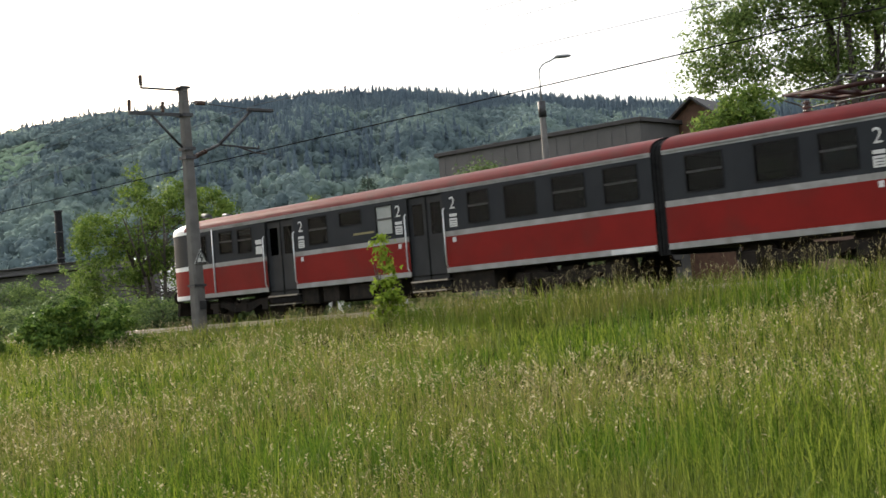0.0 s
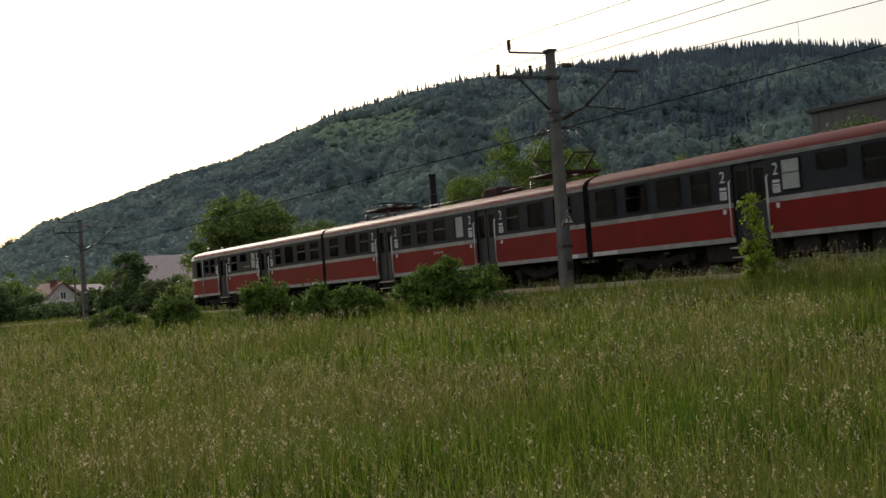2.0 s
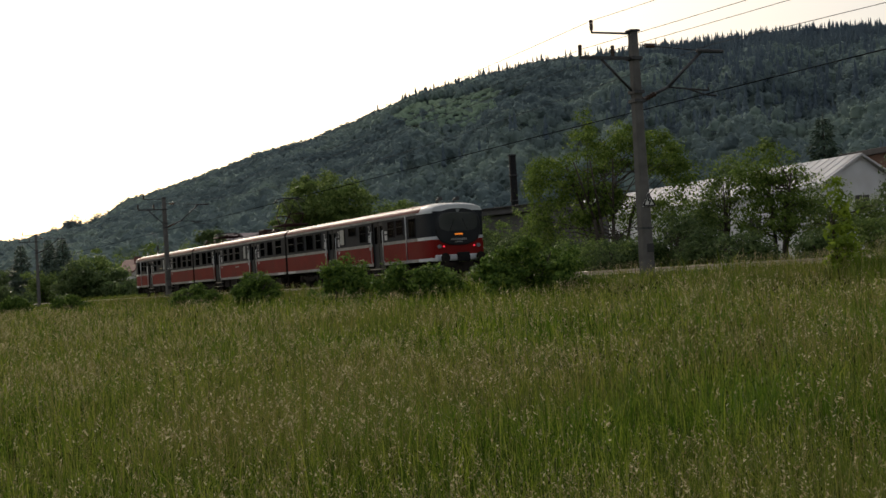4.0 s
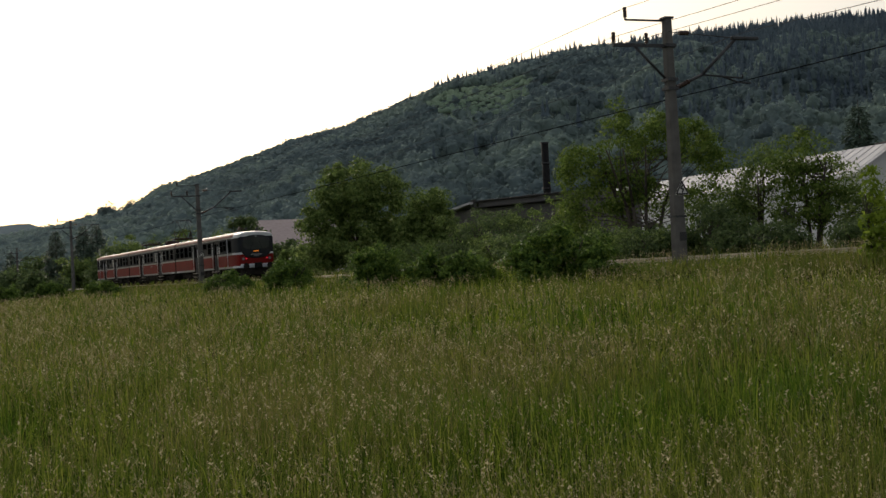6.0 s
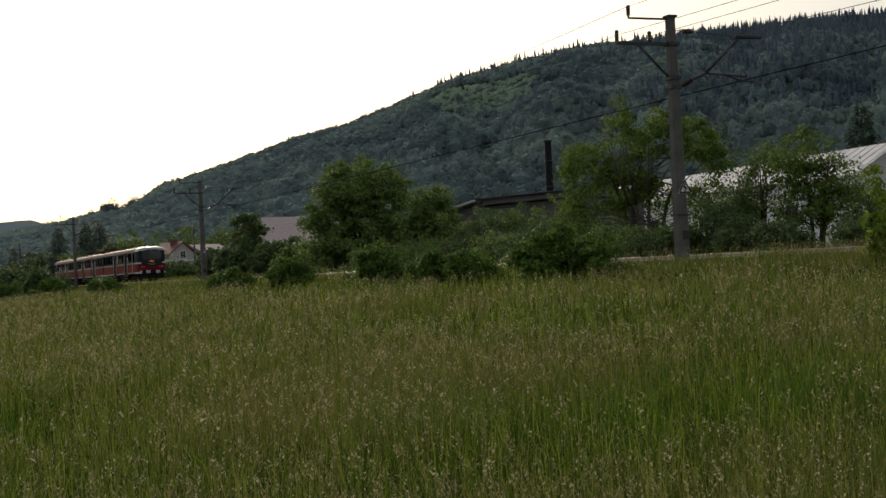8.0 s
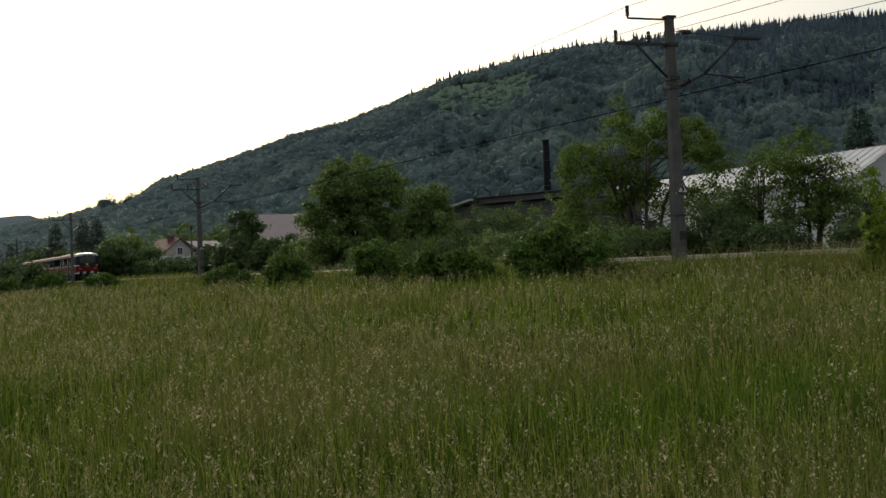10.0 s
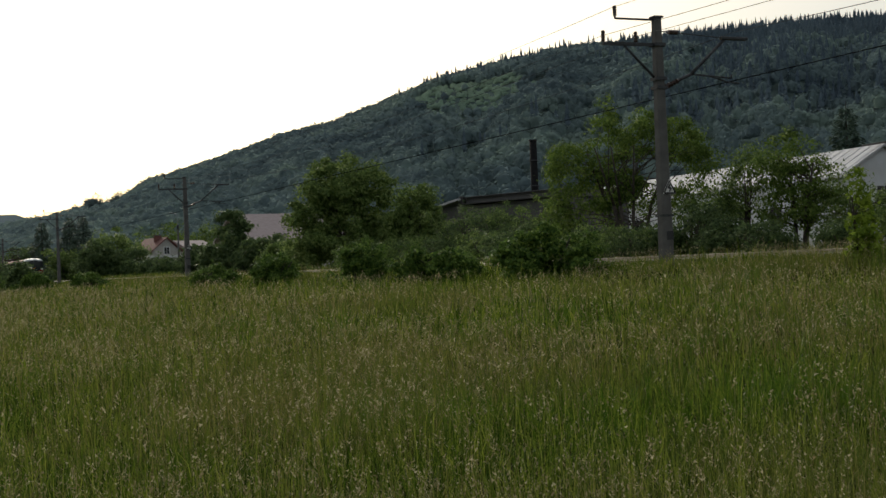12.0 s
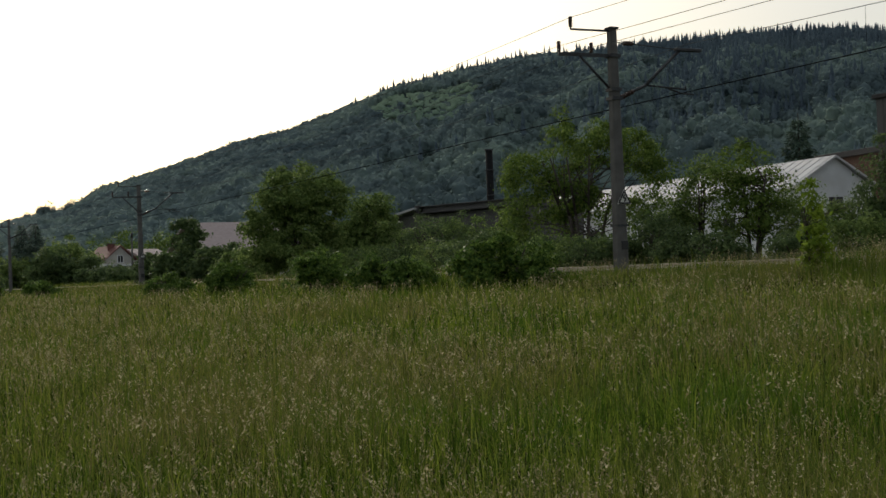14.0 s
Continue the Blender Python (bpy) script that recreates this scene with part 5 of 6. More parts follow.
# ---- trees and bushes ----
def leaf_quads(rng, centres, per, spread, size, droop=0.0):
    """Leaves on rounded sprays: each spray is a small uneven dome, its leaves facing outwards and up."""
    k = len(centres)
    c = np.repeat(centres, per, axis=0)
    n = len(c)
    rad = np.repeat(spread * rng.uniform(0.9, 2.3, (k, 1)), per, axis=0)
    flat = np.repeat(rng.uniform(0.5, 0.95, (k, 1)), per, axis=0)
    d = rng.normal(size=(n, 3))
    d[:, 2] += 0.45
    d /= np.linalg.norm(d, axis=1)[:, None]
    far = rng.uniform(0.5, 1.08, (n, 1)) + 0.55 * (rng.uniform(0, 1, (n, 1)) < 0.1)
    p = c + d * rad * far * np.concatenate([np.ones((n, 2)), flat], 1)
    face = d + 0.5 * rng.normal(size=(n, 3))
    face[:, 2] += 0.35
    face /= np.linalg.norm(face, axis=1)[:, None]
    d1 = np.cross(face, rng.normal(size=(n, 3)))
    d1[:, 2] -= droop
    d1 /= np.linalg.norm(d1, axis=1)[:, None] + 1e-9
    d2 = np.cross(face, d1)
    s = size * rng.uniform(0.6, 1.35, (n, 1))
    v = np.stack([p + d2 * s * 0.36, p + d1 * s, p - d2 * s * 0.36], 1).reshape(-1, 3)
    f = np.arange(n * 3).reshape(-1, 3)
    return v, f


def crown_points(rng, lobes, n):
    """Clump centres, mostly in the outer part of the given ellipsoids."""
    out = []
    vol = np.array([l[3] * l[4] * l[5] for l in lobes]) ** 0.7
    for l, k in zip(lobes, np.maximum(3, (n * vol / vol.sum()).astype(int))):
        d = rng.normal(size=(k, 3))
        d /= np.linalg.norm(d, axis=1)[:, None]
        r = rng.uniform(0.25, 1.0, (k, 1)) ** 0.45
        r *= 1 + 0.18 * rng.normal(size=(k, 1))
        out.append(np.array(l[:3]) + d * r * np.array(l[3:6]))
    return np.vstack(out)


def plant(name, label, cat, base, lobes, clumps, per, spread, size, leaves, trunk=0.12, stems=1, group="", droop=0.0, seed=1, limbs=24, lean=0.3):
    """A tree or bush at base: tapering stems and limbs, and a crown of single leaves. Lobes are (x, y, z, rx, ry, rz) from the base."""
    rng = np.random.default_rng(seed)
    o = empty(name, Matrix.Translation(base), label, cat, group)
    pts = crown_points(rng, lobes, int(clumps * 0.55))
    pts[:, 2] = np.maximum(pts[:, 2], 0.1)
    v, f = leaf_quads(rng, pts, int(per * 3.5), spread * 1.25, size * 0.9, droop)
    v[:, 2] = np.maximum(v[:, 2], 0.0)
    tri_mesh("crown", v, f, leaves, o)
    bm = bmesh.new()
    zlo = min(l[2] - l[5] for l in lobes)
    zhi = max(l[2] + l[5] for l in lobes)
    tops = []
    for k in range(stems):
        a = rng.uniform(0, 6.28)
        sp = 0.0 if stems == 1 else lean
        b0 = Vector((sp * 0.4 * math.cos(a), sp * 0.4 * math.sin(a), -0.3))
        mid = Vector((sp * math.cos(a) * 1.2, sp * math.sin(a) * 1.2, max(0.3, zlo) + 0.25 * (zhi - zlo)))
        top = Vector((sp * math.cos(a) * 2.4 + rng.normal() * 0.1, sp * math.sin(a) * 2.4 + rng.normal() * 0.1, zlo + 0.7 * (zhi - zlo)))
        tube(bm, b0, mid, trunk, trunk * 0.75, n=8)
        tube(bm, mid, top, trunk * 0.75, trunk * 0.3, n=7)
        tops.append((mid, top))
    for q in pts[rng.choice(len(pts), min(limbs, len(pts)), replace=False)]:
        q = Vector(q)
        mid, top = tops[int(rng.integers(len(tops)))]
        s = mid.lerp(top, rng.uniform(0, 0.85))
        if q.z < s.z - 0.4:
            s = mid.lerp(Vector((mid.x, mid.y, 0.3)), 0.4)
        k = s.lerp(q, 0.5) + Vector((rng.normal() * 0.08, rng.normal() * 0.08, 0.12)) * (q - s).length * 0.5
        tube(bm, s, k, trunk * 0.34, trunk * 0.2, n=5, caps=False)
        tube(bm, k, q, trunk * 0.2, trunk * 0.07, n=5, caps=False)
    part("trunk", bm, M_BARK, o)
    return o


def place(az, d, sink=0.05):
    v = at(az, d)
    v.z = ground_z(v.x, v.y) - sink
    return v


def up(d, el, base):
    """Height over base of a point seen el degrees up at d metres."""
    return 1.6 + d * math.tan(radians(el)) - base.z


def lob(base_az, d, az, el, half_w, half_h, base, depth=None):
    """An ellipsoid lobe centred at az, el."""
    q = at(az, d) - at(base_az, d)
    return (q.x, q.y, up(d, el, base), half_w, depth or half_w, half_h)


# willow-like tree behind the nearest mast
b = place(11.8, 60)
plant("tree", "broad light-green willow with several stems behind the mast", "tree", b,
      [lob(11.8, 60, 14.2, 4.0, 1.25, 1.1, b), lob(11.8, 60, 12.0, 5.0, 1.5, 1.25, b), lob(11.8, 60, 9.6, 4.6, 1.35, 1.15, b), lob(11.8, 60, 12.8, 3.0, 1.6, 0.9, b), lob(11.8, 60, 14.9, 2.4, 0.7, 0.8, b), lob(11.8, 60, 10.6, 5.5, 0.9, 0.6, b), lob(11.8, 60, 8.6, 3.4, 0.7, 0.9, b), lob(11.8, 60, 14.6, 1.5, 0.8, 0.7, b), lob(11.8, 60, 13.2, 1.9, 0.8, 0.7, b), lob(11.8, 60, 9.6, 2.2, 0.9, 0.8, b), lob(11.8, 60, 11.3, 2.6, 0.9, 0.9, b)],
      400, 34, 0.23, 0.14, M_LEAF_W, 0.09, 7, seed=3, limbs=70, droop=0.5, lean=0.8)
# the full round tree and its smaller neighbours farther along
b = place(24.0, 88)
plant("tree", "dense round deciduous tree leafed down to the ground", "tree", b,
      [lob(24, 88, 24.2, 3.4, 2.4, 1.9, b), lob(24, 88, 25.2, 2.2, 1.7, 1.9, b), lob(24, 88, 22.9, 2.9, 1.7, 1.9, b), lob(24, 88, 24.0, 1.2, 3.0, 1.5, b), lob(24, 88, 22.5, 1.2, 1.4, 1.3, b), lob(24, 88, 25.6, 0.9, 1.0, 1.0, b)],
      640, 46, 0.27, 0.21, M_LEAF_A, 0.18, 2, seed=5, limbs=30)
b = place(20.8, 84)
plant("tree", "small upright deciduous tree beside a larger one", "tree", b,
      [lob(20.8, 84, 20.9, 2.4, 1.25, 1.5, b), lob(20.8, 84, 21.6, 1.4, 1.2, 1.4, b), lob(20.8, 84, 20.2, 1.4, 1.1, 1.2, b)], 230, 42, 0.25, 0.2, M_LEAF_A, 0.12, 2, seed=6, limbs=18)
b = place(7.0, 54)
plant("tree", "slender shrubby tree in front of the white hall", "tree", b,
      [lob(7, 54, 7.3, 2.6, 0.8, 1.2, b), lob(7, 54, 6.4, 3.6, 0.8, 0.9, b), lob(7, 54, 7.6, 1.2, 0.9, 0.9, b), lob(7, 54, 8.2, 2.0, 0.7, 0.9, b)], 160, 23, 0.25, 0.125, M_LEAF_A, 0.06, 3, seed=8, limbs=34, lean=0.4)
b = place(4.9, 52)
plant("tree", "bright green deciduous tree in front of the hall", "tree", b,
      [lob(4.9, 52, 5.0, 3.8, 0.95, 0.85, b), lob(4.9, 52, 5.9, 3.0, 0.75, 0.8, b), lob(4.9, 52, 4.0, 2.8, 0.8, 0.9, b), lob(4.9, 52, 5.0, 1.7, 1.3, 0.9, b)], 200, 24, 0.21, 0.125, M_LEAF_W, 0.09, 3, seed=9, limbs=40, lean=0.4)
b = place(2.2, 52)
plant("tree", "low spreading tree half hiding the hall", "tree", b,
      [lob(2.2, 52, 2.2, 1.5, 1.2, 0.8, b), lob(2.2, 52, 3.3, 1.6, 0.8, 1.0, b), lob(2.2, 52, 0.6, 1.6, 0.8, 0.7, b)], 150, 22, 0.23, 0.125, M_LEAF_A, 0.08, 3, seed=10, limbs=34, lean=0.4)
b = place(-1.2, 50)
plant("tree", "dark leafy tree beside the workshop", "tree", b,
      [lob(-1.2, 50, -1.0, 2.6, 1.3, 1.6, b), lob(-1.2, 50, -1.9, 4.4, 1.2, 1.3, b), lob(-1.2, 50, -0.6, 1.2, 1.3, 0.9, b)], 190, 38, 0.26, 0.14, M_LEAF_D, 0.12, 2, seed=11, limbs=30)
# loose bushes behind the line
for i, (az_b, d_b, el_b, w_b) in enumerate([(16.3, 74, 2.9, 2.0), (17.4, 74, 2.6, 1.9), (18.5, 77, 2.8, 1.9), (19.5, 78, 2.3, 1.6), (15.0, 64, 2.1, 1.6), (13.9, 57, 1.2, 1.2), (12.6, 54, 1.2, 1.1), (11.2, 52, 1.3, 1.1), (16.8, 62, 1.5, 1.4), (18.0, 66, 1.4, 1.5), (9.2, 52, 2.2, 1.3), (8.0, 50, 1.3, 1.0), (10.6, 52, 1.1, 0.9), (6.2, 48, 1.1, 0.9), (3.2, 46, 1.0, 0.8), (0.6, 46, 1.4, 1.0), (-3.5, 46, 3.0, 1.6), (-7.0, 44, 2.8, 1.6), (21.3, 78, 1.4, 1.8), (22.2, 82, 1.2, 1.9), (20.3, 74, 1.3, 1.5), (23.4, 80, 1.0, 1.6)]):
    b = place(az_b, d_b)
    t = up(d_b, el_b, b)
    plant("shrub", "loose dark-green shrub beyond the track", "shrub", b, [(0, 0, t * 0.5, w_b, w_b, t * 0.48), (0.4 * w_b, 0.3, t * 0.4, w_b * 0.7, w_b * 0.7, t * 0.4)], 110, 28, 0.22, 0.13, M_LEAF_D if i % 3 else M_LEAF_A, 0.05, 4, group="shrubs beyond the track", seed=20 + i, limbs=20, lean=0.35)
# the young bright shrub on the near side of the line
b = place(2.42, 33)
h = up(33, 3.35, b)
plant("sapling", "bright yellow-green young maple at the edge of the field", "sapling", b,
      [(0, 0, h * 0.87, 0.14, 0.14, 0.26), (-0.02, 0, h * 0.68, 0.2, 0.2, 0.3), (0.04, 0, h * 0.46, 0.22, 0.22, 0.2), (0.1, 0, h * 0.3, 0.38, 0.36, 0.26), (0.1, 0, h * 0.14, 0.44, 0.4, 0.24)], 62, 9, 0.1, 0.15, M_LEAF_Y, 0.025, 2, seed=41, limbs=24, lean=0.1)
# bushes on the field edge
def humps(seed, w, t):
    """Uneven humps of a wide bush: higher in the middle, ragged at the ends."""
    rng = random.Random(seed)
    out = []
    for k in range(9):
        a, r = rng.uniform(0, 6.283), w * math.sqrt(rng.uniform(0, 1)) * 0.9
        top = t * rng.uniform(0.6, 1.05) * (1 - 0.42 * (r / w) ** 2)
        out.append((r * math.cos(a), r * math.sin(a), top * 0.5, w * rng.uniform(0.22, 0.42), w * rng.uniform(0.22, 0.42), top * 0.46))
    return out


for i, (az_b, d_b, el_b, w_b) in enumerate([(15.2, 43, 1.95, 1.75), (19.7, 50, 1.45, 1.5), (23.4, 58, 1.4, 1.5), (27.0, 68, 1.12, 1.0), (29.6, 78, 0.66, 1.25), (34.8, 115, 0.43, 1.3), (36.9, 128, 0.5, 1.6), (38.6, 130, 0.45, 1.4)]):
    b = place(az_b, d_b)
    t = up(d_b, el_b, b)
    plant("bush", "uneven dark-green bush in the long grass by the track", "bush", b, humps(50 + i, w_b, t), 300, 30, 0.13, 0.13 if d_b < 80 else 0.18, M_LEAF_B, 0.04, 5, group="bushes along the field edge", seed=50 + i, limbs=16, lean=0.4)
# trees and bushes round the houses
for i, (az_b, d_b, el_b, w_b, m_b) in enumerate([(28.7, 112, 2.7, 1.2, M_LEAF_D), (29.3, 108, 1.5, 1.4, M_LEAF_D), (27.4, 104, 1.6, 2.0, M_LEAF_D), (26.4, 98, 1.3, 1.8, M_LEAF_A), (30.2, 120, 1.2, 1.6, M_LEAF_D), (33.6, 185, 2.15, 3.4, M_LEAF_A), (34.4, 180, 1.7, 2.6, M_LEAF_D), (31.3, 260, 2.3, 6.5, M_LEAF_W), (29.9, 255, 2.0, 5.0, M_LEAF_A), (35.6, 215, 1.3, 2.6, M_LEAF_A), (37.3, 158, 0.62, 2.2, M_LEAF_D), (38.7, 165, 0.8, 3.0, M_LEAF_D), (40.4, 170, 1.2, 4.0, M_LEAF_D), (32.2, 172, 0.75, 2.6, M_LEAF_D), (31.3, 168, 0.7, 2.4, M_LEAF_D), (42.5, 175, 1.8, 5.0, M_LEAF_D), (36.9, 262, 1.5, 4.0, M_LEAF_D), (37.9, 300, 1.4, 4.0, M_LEAF_D), (33.0, 178, 1.2, 2.4, M_LEAF_D)]):
    b = place(az_b, d_b)
    t = up(d_b, el_b, b)
    plant("tree", "leafy green tree beside the houses", "tree", b, [(0, 0, t * 0.55, w_b, w_b, t * 0.42), (0.4 * w_b, 0, t * 0.4, w_b * 0.8, w_b * 0.8, t * 0.34), (-0.4 * w_b, 0, t * 0.36, w_b * 0.8, w_b * 0.8, t * 0.33)], 120, 26, 0.12 * w_b + 0.12, 0.26 + d_b * 0.0007, m_b, 0.1, 2, group="trees round the houses", seed=70 + i, limbs=14)
# the big airy tree over the gabled house, and the yellowish one below it
b = place(-18.0, 62)
plant("tree", "tall airy ash tree with dark forking limbs", "tree", b,
      [lob(-18, 62, -13.2, 10.2, 1.7, 1.6, b), lob(-18, 62, -15.5, 12.5, 2.6, 2.2, b), lob(-18, 62, -12.2, 8.6, 1.0, 0.8, b), lob(-18, 62, -19, 11.5, 3.2, 2.6, b), lob(-18, 62, -16.4, 9.2, 1.6, 1.0, b), lob(-18, 62, -20.5, 15, 4.5, 3.2, b), lob(-18, 62, -24, 11.5, 3.0, 3.0, b), lob(-18, 62, -14.6, 8.3, 1.5, 0.8, b), lob(-18, 62, -17.5, 8.0, 1.6, 1.0, b)],
      1150, 54, 0.42, 0.17, M_LEAF_A, 0.2, 3, seed=100, limbs=60, lean=1.0)
b = place(-12.9, 52)
plant("tree", "yellow-green leafy tree below the gable", "tree", b, [lob(-12.9, 52, -12.4, 6.6, 1.1, 0.9, b), lob(-12.9, 52, -13.8, 7.0, 1.0, 0.8, b), lob(-12.9, 52, -13, 4.5, 1.4, 1.6, b)], 130, 28, 0.24, 0.18, M_LEAF_W, 0.12, 2, seed=101, limbs=26)


def spruce(az, d, el, half, seed, label):
    rng = np.random.default_rng(seed)
    b = place(az, d)
    h = up(d, el, b)
    o = empty("spruce", Matrix.Translation(b), label, "spruce", "spruces in the valley")
    bm = bmesh.new()
    tube(bm, (0, 0, -0.3), (0, 0, h * 0.98), 0.02 * h, 0.02, n=7)
    part("trunk", bm, M_BARK, o)
    n = 6500
    u = rng.uniform(0.03, 1, n) ** 0.75
    a = rng.uniform(0, 6.283, n)
    rad = half * (0.06 + 0.94 * u ** 0.8) * (0.35 + 0.65 * rng.uniform(0, 1, n) ** 0.5) * (0.8 + 0.16 * np.sin(u * 55) + 0.22 * np.sin(3 * a + u * 21))
    p = np.stack([rad * np.cos(a), rad * np.sin(a), h * (1 - u * 0.95) - 0.25 * rad], 1)
    d1 = np.stack([np.cos(a), np.sin(a), -0.35 + 0.3 * rng.normal(size=n)], 1)
    d2 = np.stack([-np.sin(a), np.cos(a), 0.3 * rng.normal(size=n)], 1)
    s = (0.062 * h * (0.4 + 0.6 * u) * rng.uniform(0.5, 1.1, n))[:, None]
    v = np.stack([p, p + d1 * s * 0.5 + d2 * s * 0.3, p + d1 * s, p + d1 * s * 0.5 - d2 * s * 0.3], 1).reshape(-1, 3)
    tri_mesh("crown", v, np.arange(n * 4).reshape(-1, 4), M_NEEDLE, o)


for i, (az_b, d_b, el_b, w_b) in enumerate([(2.8, 130, 6.15, 3.6), (36.5, 230, 2.6, 3.4), (35.4, 222, 2.8, 3.2), (34.85, 218, 2.8, 3.2), (38.3, 310, 1.75, 3.2), (28.6, 135, 2.6, 1.6), (0.2, 140, 4.6, 2.6)]):
    spruce(az_b, d_b, el_b, w_b, 130 + i, "dark pointed spruce standing behind the railway")

# round crowns standing clear of the far shoulder of the hill
for i, (az_b, r_b, el_b, w_b) in enumerate([(34.4, 930, 3.4, 8.5), (33.45, 940, 3.5, 5.5), (34.95, 925, 3.05, 7.0), (30.9, 980, 4.45, 5.5)]):
    v_b = at(az_b, r_b)
    v_b.z = hill_z(az_b, r_b) - 0.5
    t = 1.6 + r_b * math.tan(radians(el_b)) - v_b.z
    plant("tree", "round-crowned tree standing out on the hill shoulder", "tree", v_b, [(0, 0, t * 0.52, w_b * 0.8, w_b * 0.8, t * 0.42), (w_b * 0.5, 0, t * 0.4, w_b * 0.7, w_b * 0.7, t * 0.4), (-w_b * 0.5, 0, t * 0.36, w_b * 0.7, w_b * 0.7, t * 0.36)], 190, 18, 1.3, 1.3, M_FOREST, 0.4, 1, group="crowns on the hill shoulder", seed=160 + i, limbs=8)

# ---- the meadow ----
def vec_ground(x, y):
    p = ACROSS.x * x + ACROSS.y * y

    def st(a, b):
        u = np.clip((p - a) / (b - a), 0, 1)
        return u * u * (3 - 2 * u)
    return 0.78 * st(3, 20) + 0.5 * st(19.5, 23.0) + 1.2 * st(40, 200)


def noise2(x, y, k, z):
    return np.array([noise.noise(Vector((a * k, b * k, z))) for a, b in zip(x, y)])


def blades(rng, x, y, h, w, bend):
    """Curved tapering blades, three faces each, rooted a little under the ground."""
    n = len(x)
    z = vec_ground(x, y) - 0.06
    a = rng.uniform(0, 6.283, n)
    side = np.stack([np.cos(a), np.sin(a), np.zeros(n)], 1) * w[:, None]
    la = rng.uniform(0, 6.283, n)
    lean = np.stack([np.cos(la), np.sin(la), np.zeros(n)], 1) * (bend * h)[:, None]
    r = np.stack([x, y, z], 1)
    up_ = np.stack([np.zeros(n), np.zeros(n), h], 1)
    m = r + up_ * 0.55 + lean * 0.25
    t = r + up_ * (1 - 0.25 * np.abs(bend))[:, None] + lean
    v = np.stack([r - side, r + side, m + side * 0.8, m - side * 0.8, t], 1).reshape(-1, 3)
    i = np.arange(n)[:, None] * 5
    f = np.concatenate([i + np.array([[0, 1, 2]]), i + np.array([[0, 2, 3]]), i + np.array([[3, 2, 4]])], 1).reshape(-1, 3)
    return v, f, t


def scatter(rng, n, d0, d1, az0, az1, power, pmax=23.4, pmin=-99):
    u = rng.uniform(0, 1, n)
    k = 2 - power
    d = (d0 ** k + u * (d1 ** k - d0 ** k)) ** (1 / k) if abs(k) > 1e-6 else d0 * (d1 / d0) ** u
    az = np.radians(rng.uniform(az0, az1, n))
    x, y = -d * np.sin(az), d * np.cos(az)
    p = ACROSS.x * x + ACROSS.y * y
    ok = (p < pmax) & (p > pmin)
    return x[ok], y[ok], d[ok]


def seed_heads(rng, tips, size, k=6):
    """Loose panicles: short spikelets round the top of a stem."""
    n = len(tips)
    c = np.repeat(tips, k, axis=0)
    j = np.tile(np.linspace(-1.0, 0.25, k), n)[:, None]
    s = np.repeat(size, k)[:, None]
    p = c + np.concatenate([rng.normal(size=(n * k, 2)) * 0.22 * s, j * s], 1)
    d = np.concatenate([rng.normal(size=(n * k, 2)) * 0.5, rng.uniform(0.3, 1.0, (n * k, 1))], 1)
    w = rng.normal(size=(n * k, 3)) * 0.17
    q = 0.42 * s
    v = np.stack([p + w * q, p + d * q, p - w * q], 1).reshape(-1, 3)
    return v, np.arange(n * k * 3).reshape(-1, 3)


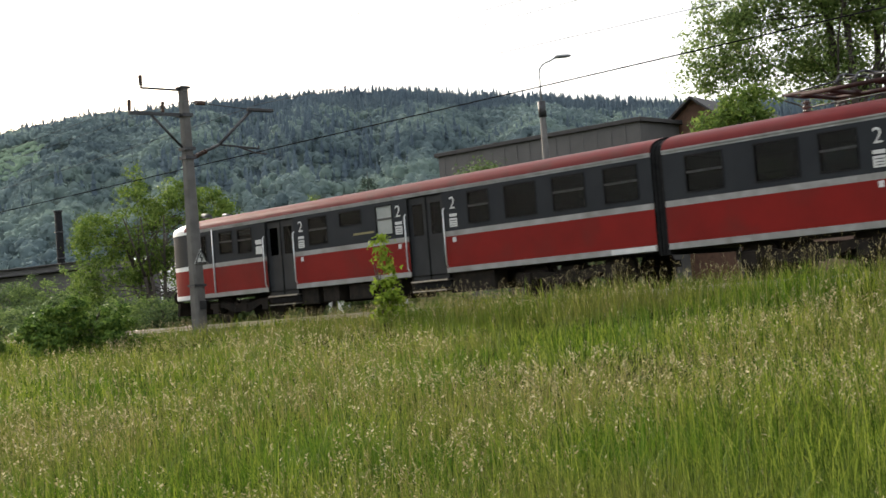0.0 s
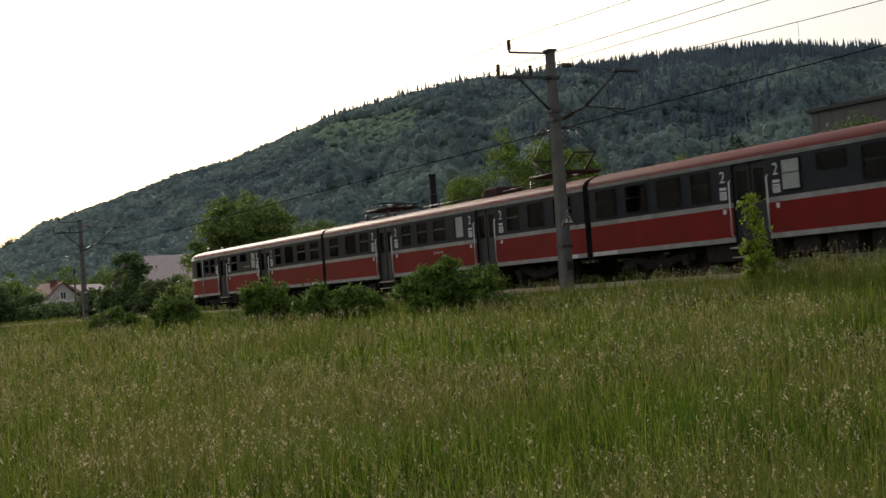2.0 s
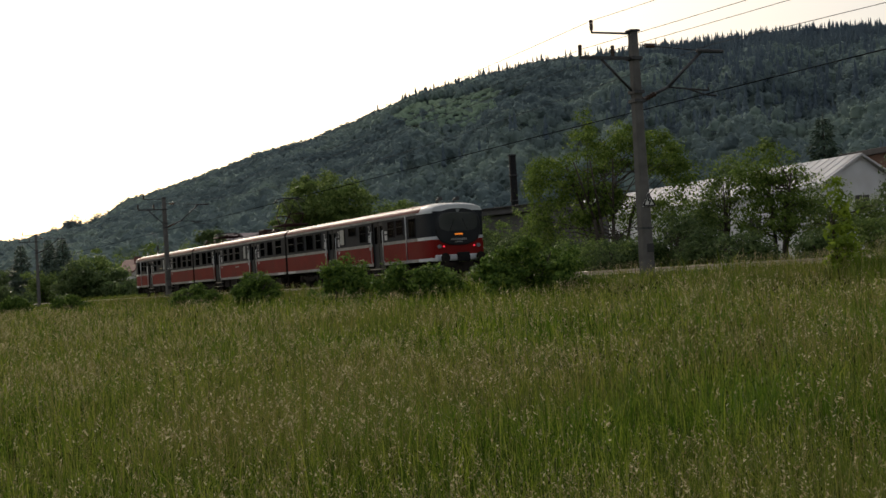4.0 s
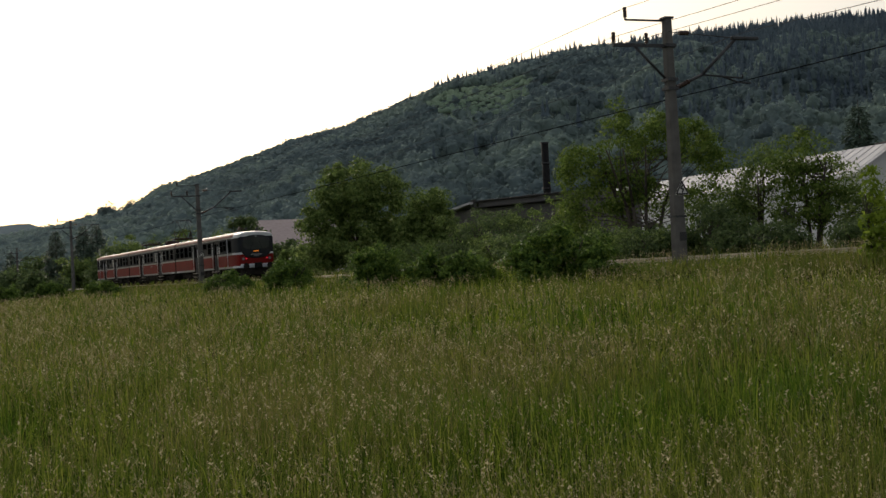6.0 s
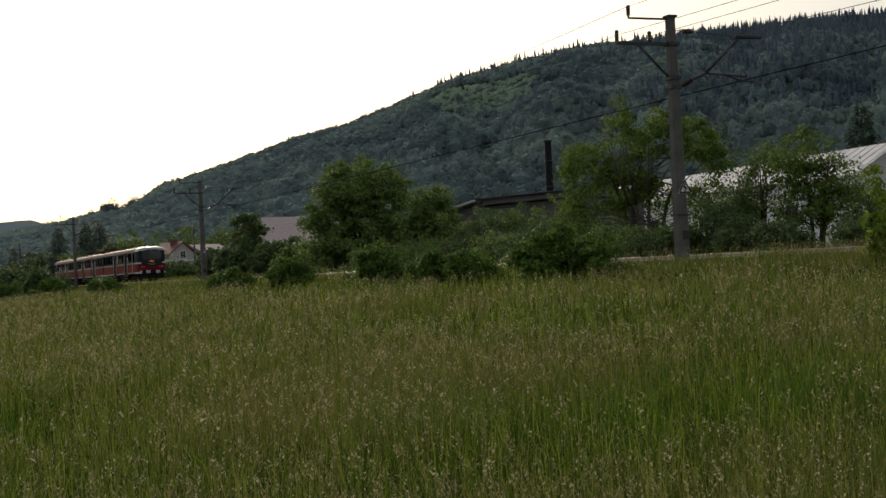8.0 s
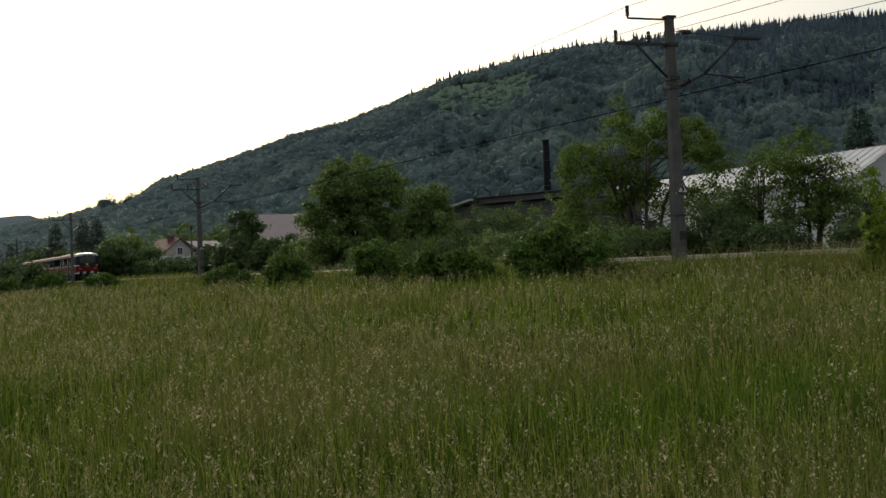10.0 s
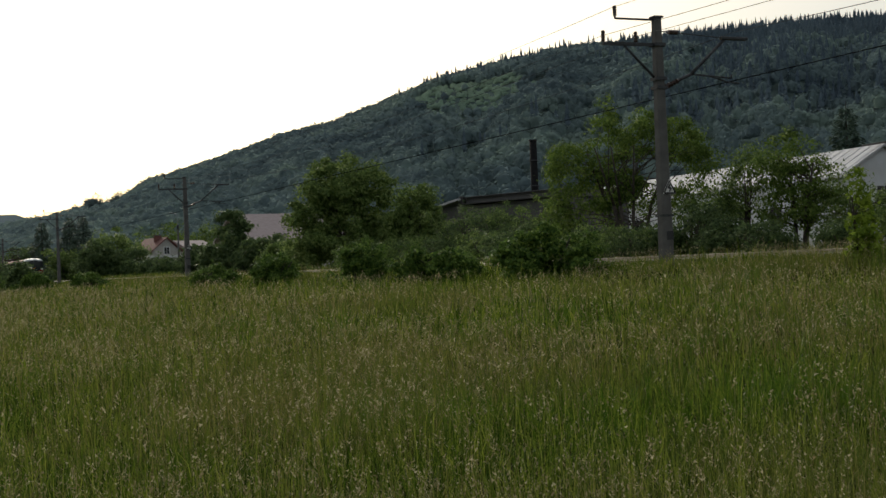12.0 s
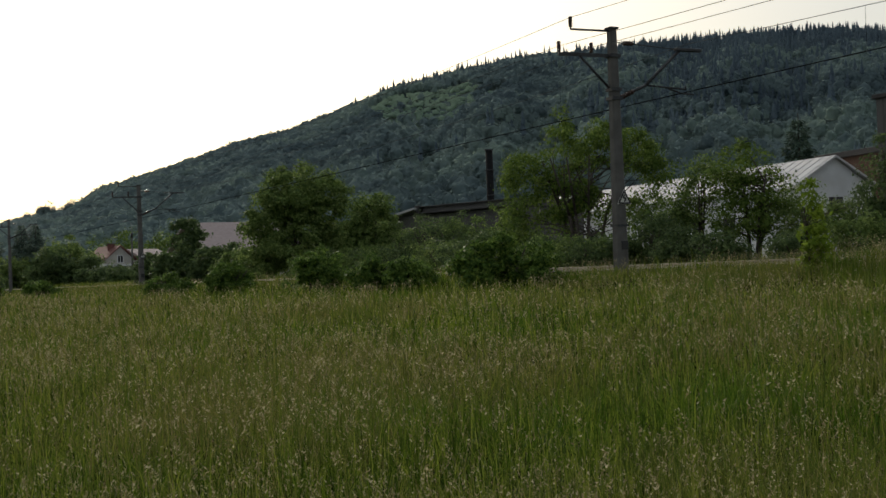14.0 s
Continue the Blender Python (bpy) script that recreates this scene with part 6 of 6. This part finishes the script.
def build_meadow():
    rng = np.random.default_rng(11)
    x, y, d = scatter(rng, 345000, 4.0, 190, -26, 47, 1.75)
    # most blades stand in tussocks of their own height
    tx, ty, td = scatter(rng, 16000, 4.0, 190, -26, 47, 1.75)
    order, rank = np.argsort(td), np.argsort(d)
    pick = order[(np.arange(len(d)) * len(td) // len(d))]
    home = np.empty(len(d), dtype=int)
    home[rank] = pick
    tall = rng.uniform(0.55, 1.35, len(tx))
    tuft = rng.uniform(0, 1, len(x)) < 0.55
    wide = 0.05 + 0.006 * d
    x = np.where(tuft, tx[home] + rng.normal(size=len(x)) * wide, x)
    y = np.where(tuft, ty[home] + rng.normal(size=len(x)) * wide, y)
    d = np.hypot(x, y)
    patch = noise2(x, y, 0.22, 3.0)
    h = (0.4 + 0.28 * patch) * rng.uniform(0.4, 1.55, len(x)) * np.where(tuft, tall[home], 0.85)
    w = 0.0031 * np.maximum(1, d / 7) ** 0.85 * rng.uniform(0.7, 1.4, len(x))
    v, f, t = blades(rng, x, y, h, w, 0.06 + 0.95 * rng.uniform(0, 1, len(x)) ** 1.9)
    tagged(tri_mesh("grass", v, f, M_GRASS), "tall unmown meadow grass, green with straw-coloured patches", "grass", kind="stuff")
    # flowering stems
    x, y, d = scatter(rng, 90000, 3.2, 130, -26, 47, 1.55)
    back = np.clip((ACROSS.x * x + ACROSS.y * y - 12) / 6, 0, 1)
    keep = noise2(x, y, 0.3, 8.0) + rng.normal(size=len(x)) * 0.25 > -0.05 + 0.4 * back
    x, y, d = x[keep], y[keep], d[keep]
    h = (0.62 + 0.1 * noise2(x, y, 0.2, 1.0)) * rng.uniform(0.75, 1.25, len(x))
    w = 0.0013 * np.maximum(1, d / 6.5) ** 0.8
    v, f, t = blades(rng, x, y, h, w, rng.uniform(0.05, 0.6, len(x)))
    tagged(tri_mesh("grass_stems", v, f, M_DRY), "thin straw-coloured flowering grass stems", "grass", kind="stuff")
    v, f = seed_heads(rng, t, 0.052 * rng.uniform(0.4, 1.4, len(t)) * np.clip(d / 10, 0.6, 1) * np.maximum(1, d / 12) ** 0.6)
    tagged(tri_mesh("grass_heads", v, f, M_SEED), "pale loose seed heads above the grass", "grass", kind="stuff")
    # tall weeds along the foot of the ballast
    n = 46000
    s = np.concatenate([rng.uniform(20, 130, 24000), rng.uniform(-24, 30, 22000)])
    p = rng.uniform(20.8, 24.55, n)
    x, y = ALONG.x * s + ACROSS.x * p, ALONG.y * s + ACROSS.y * p
    clump = noise2(x, y, 0.35, 6.0)
    near = np.clip((29 - s) / 9, 0, 1)
    h = (0.33 + 0.3 * near + (0.12 + 0.28 * near) * np.clip(clump, -0.4, 0.6)) * rng.uniform(0.55, 1.25, n)
    w = 0.007 * rng.uniform(0.7, 1.5, n) * np.maximum(1, np.hypot(x, y) / 45)
    v, f, t = blades(rng, x, y, np.maximum(h, 0.15), w, rng.uniform(0.03, 0.5, n))
    tagged(tri_mesh("weeds", v, f, M_GRASS), "rank weeds along the foot of the track bed", "weeds", kind="stuff")
    pick = rng.uniform(0, 1, n) < 0.17
    v, f, t = blades(rng, x[pick], y[pick], h[pick] * 1.25 + 0.1, w[pick] * 0.45, rng.uniform(0.02, 0.25, pick.sum()))
    tagged(tri_mesh("weed_stalks", v, f, M_DRY), "dry straw stalks beside the track bed", "weeds", kind="stuff")
    v, f = seed_heads(rng, t, 0.065 * rng.uniform(0.6, 1.4, len(t)))
    tagged(tri_mesh("weed_heads", v, f, M_SEED), "brownish plumes of the track-side weeds", "weeds", kind="stuff")
    # growth beyond the track and behind the camera
    n = 26000
    s = rng.uniform(-40, 190, n)
    p = 28.6 + 26 * rng.uniform(0, 1, n) ** 1.6
    x, y = ALONG.x * s + ACROSS.x * p, ALONG.y * s + ACROSS.y * p
    v, f, t = blades(rng, x, y, rng.uniform(0.4, 1.0, n), 0.012 * rng.uniform(0.7, 1.5, n) * np.maximum(1, np.hypot(x, y) / 60), rng.uniform(0.05, 0.5, n))
    tagged(tri_mesh("rough_grass", v, f, M_GRASS), "rough grass beyond the railway", "grass", kind="stuff")
    x, y, d = scatter(rng, 24000, 0.5, 60, 45, 336, 1.5)
    xf, yf, df = scatter(rng, 7000, 0.4, 4.4, -26, 47, 0.5)
    x, y, d = np.concatenate([x, xf]), np.concatenate([y, yf]), np.concatenate([d, df])
    v, f, t = blades(rng, x, y, rng.uniform(0.3, 0.6, len(x)), 0.008 * np.maximum(1, d / 8) ** 0.8, rng.uniform(0.05, 0.6, len(x)))
    tagged(tri_mesh("grass_around", v, f, M_GRASS), "meadow grass round the viewpoint", "grass", kind="stuff")


build_meadow()


def motions():
    for car, ds, flip in CARS:
        rows = []
        for i in range(0, 29):
            t = i * 0.5
            p = tk(START + SPEED * t + ds, AXIS, RAIL_Z)
            rows.append((t, Matrix.Translation(p) @ pose(0, 0, 0, 0, 0, TURN + flip)))
        walk(car, rows)
        turn = SPEED / FPS / 0.49 * (-1 if flip else 1)
        for w in car.children_recursive:
            if w.name.startswith("wheelset"):
                walk(w, [(i / FPS, Matrix.Translation((w["axle_x"], 0, 0.49)) @ Matrix.Rotation(turn * i, 4, "Y")) for i in range(14 * FPS + 1)])


motions()
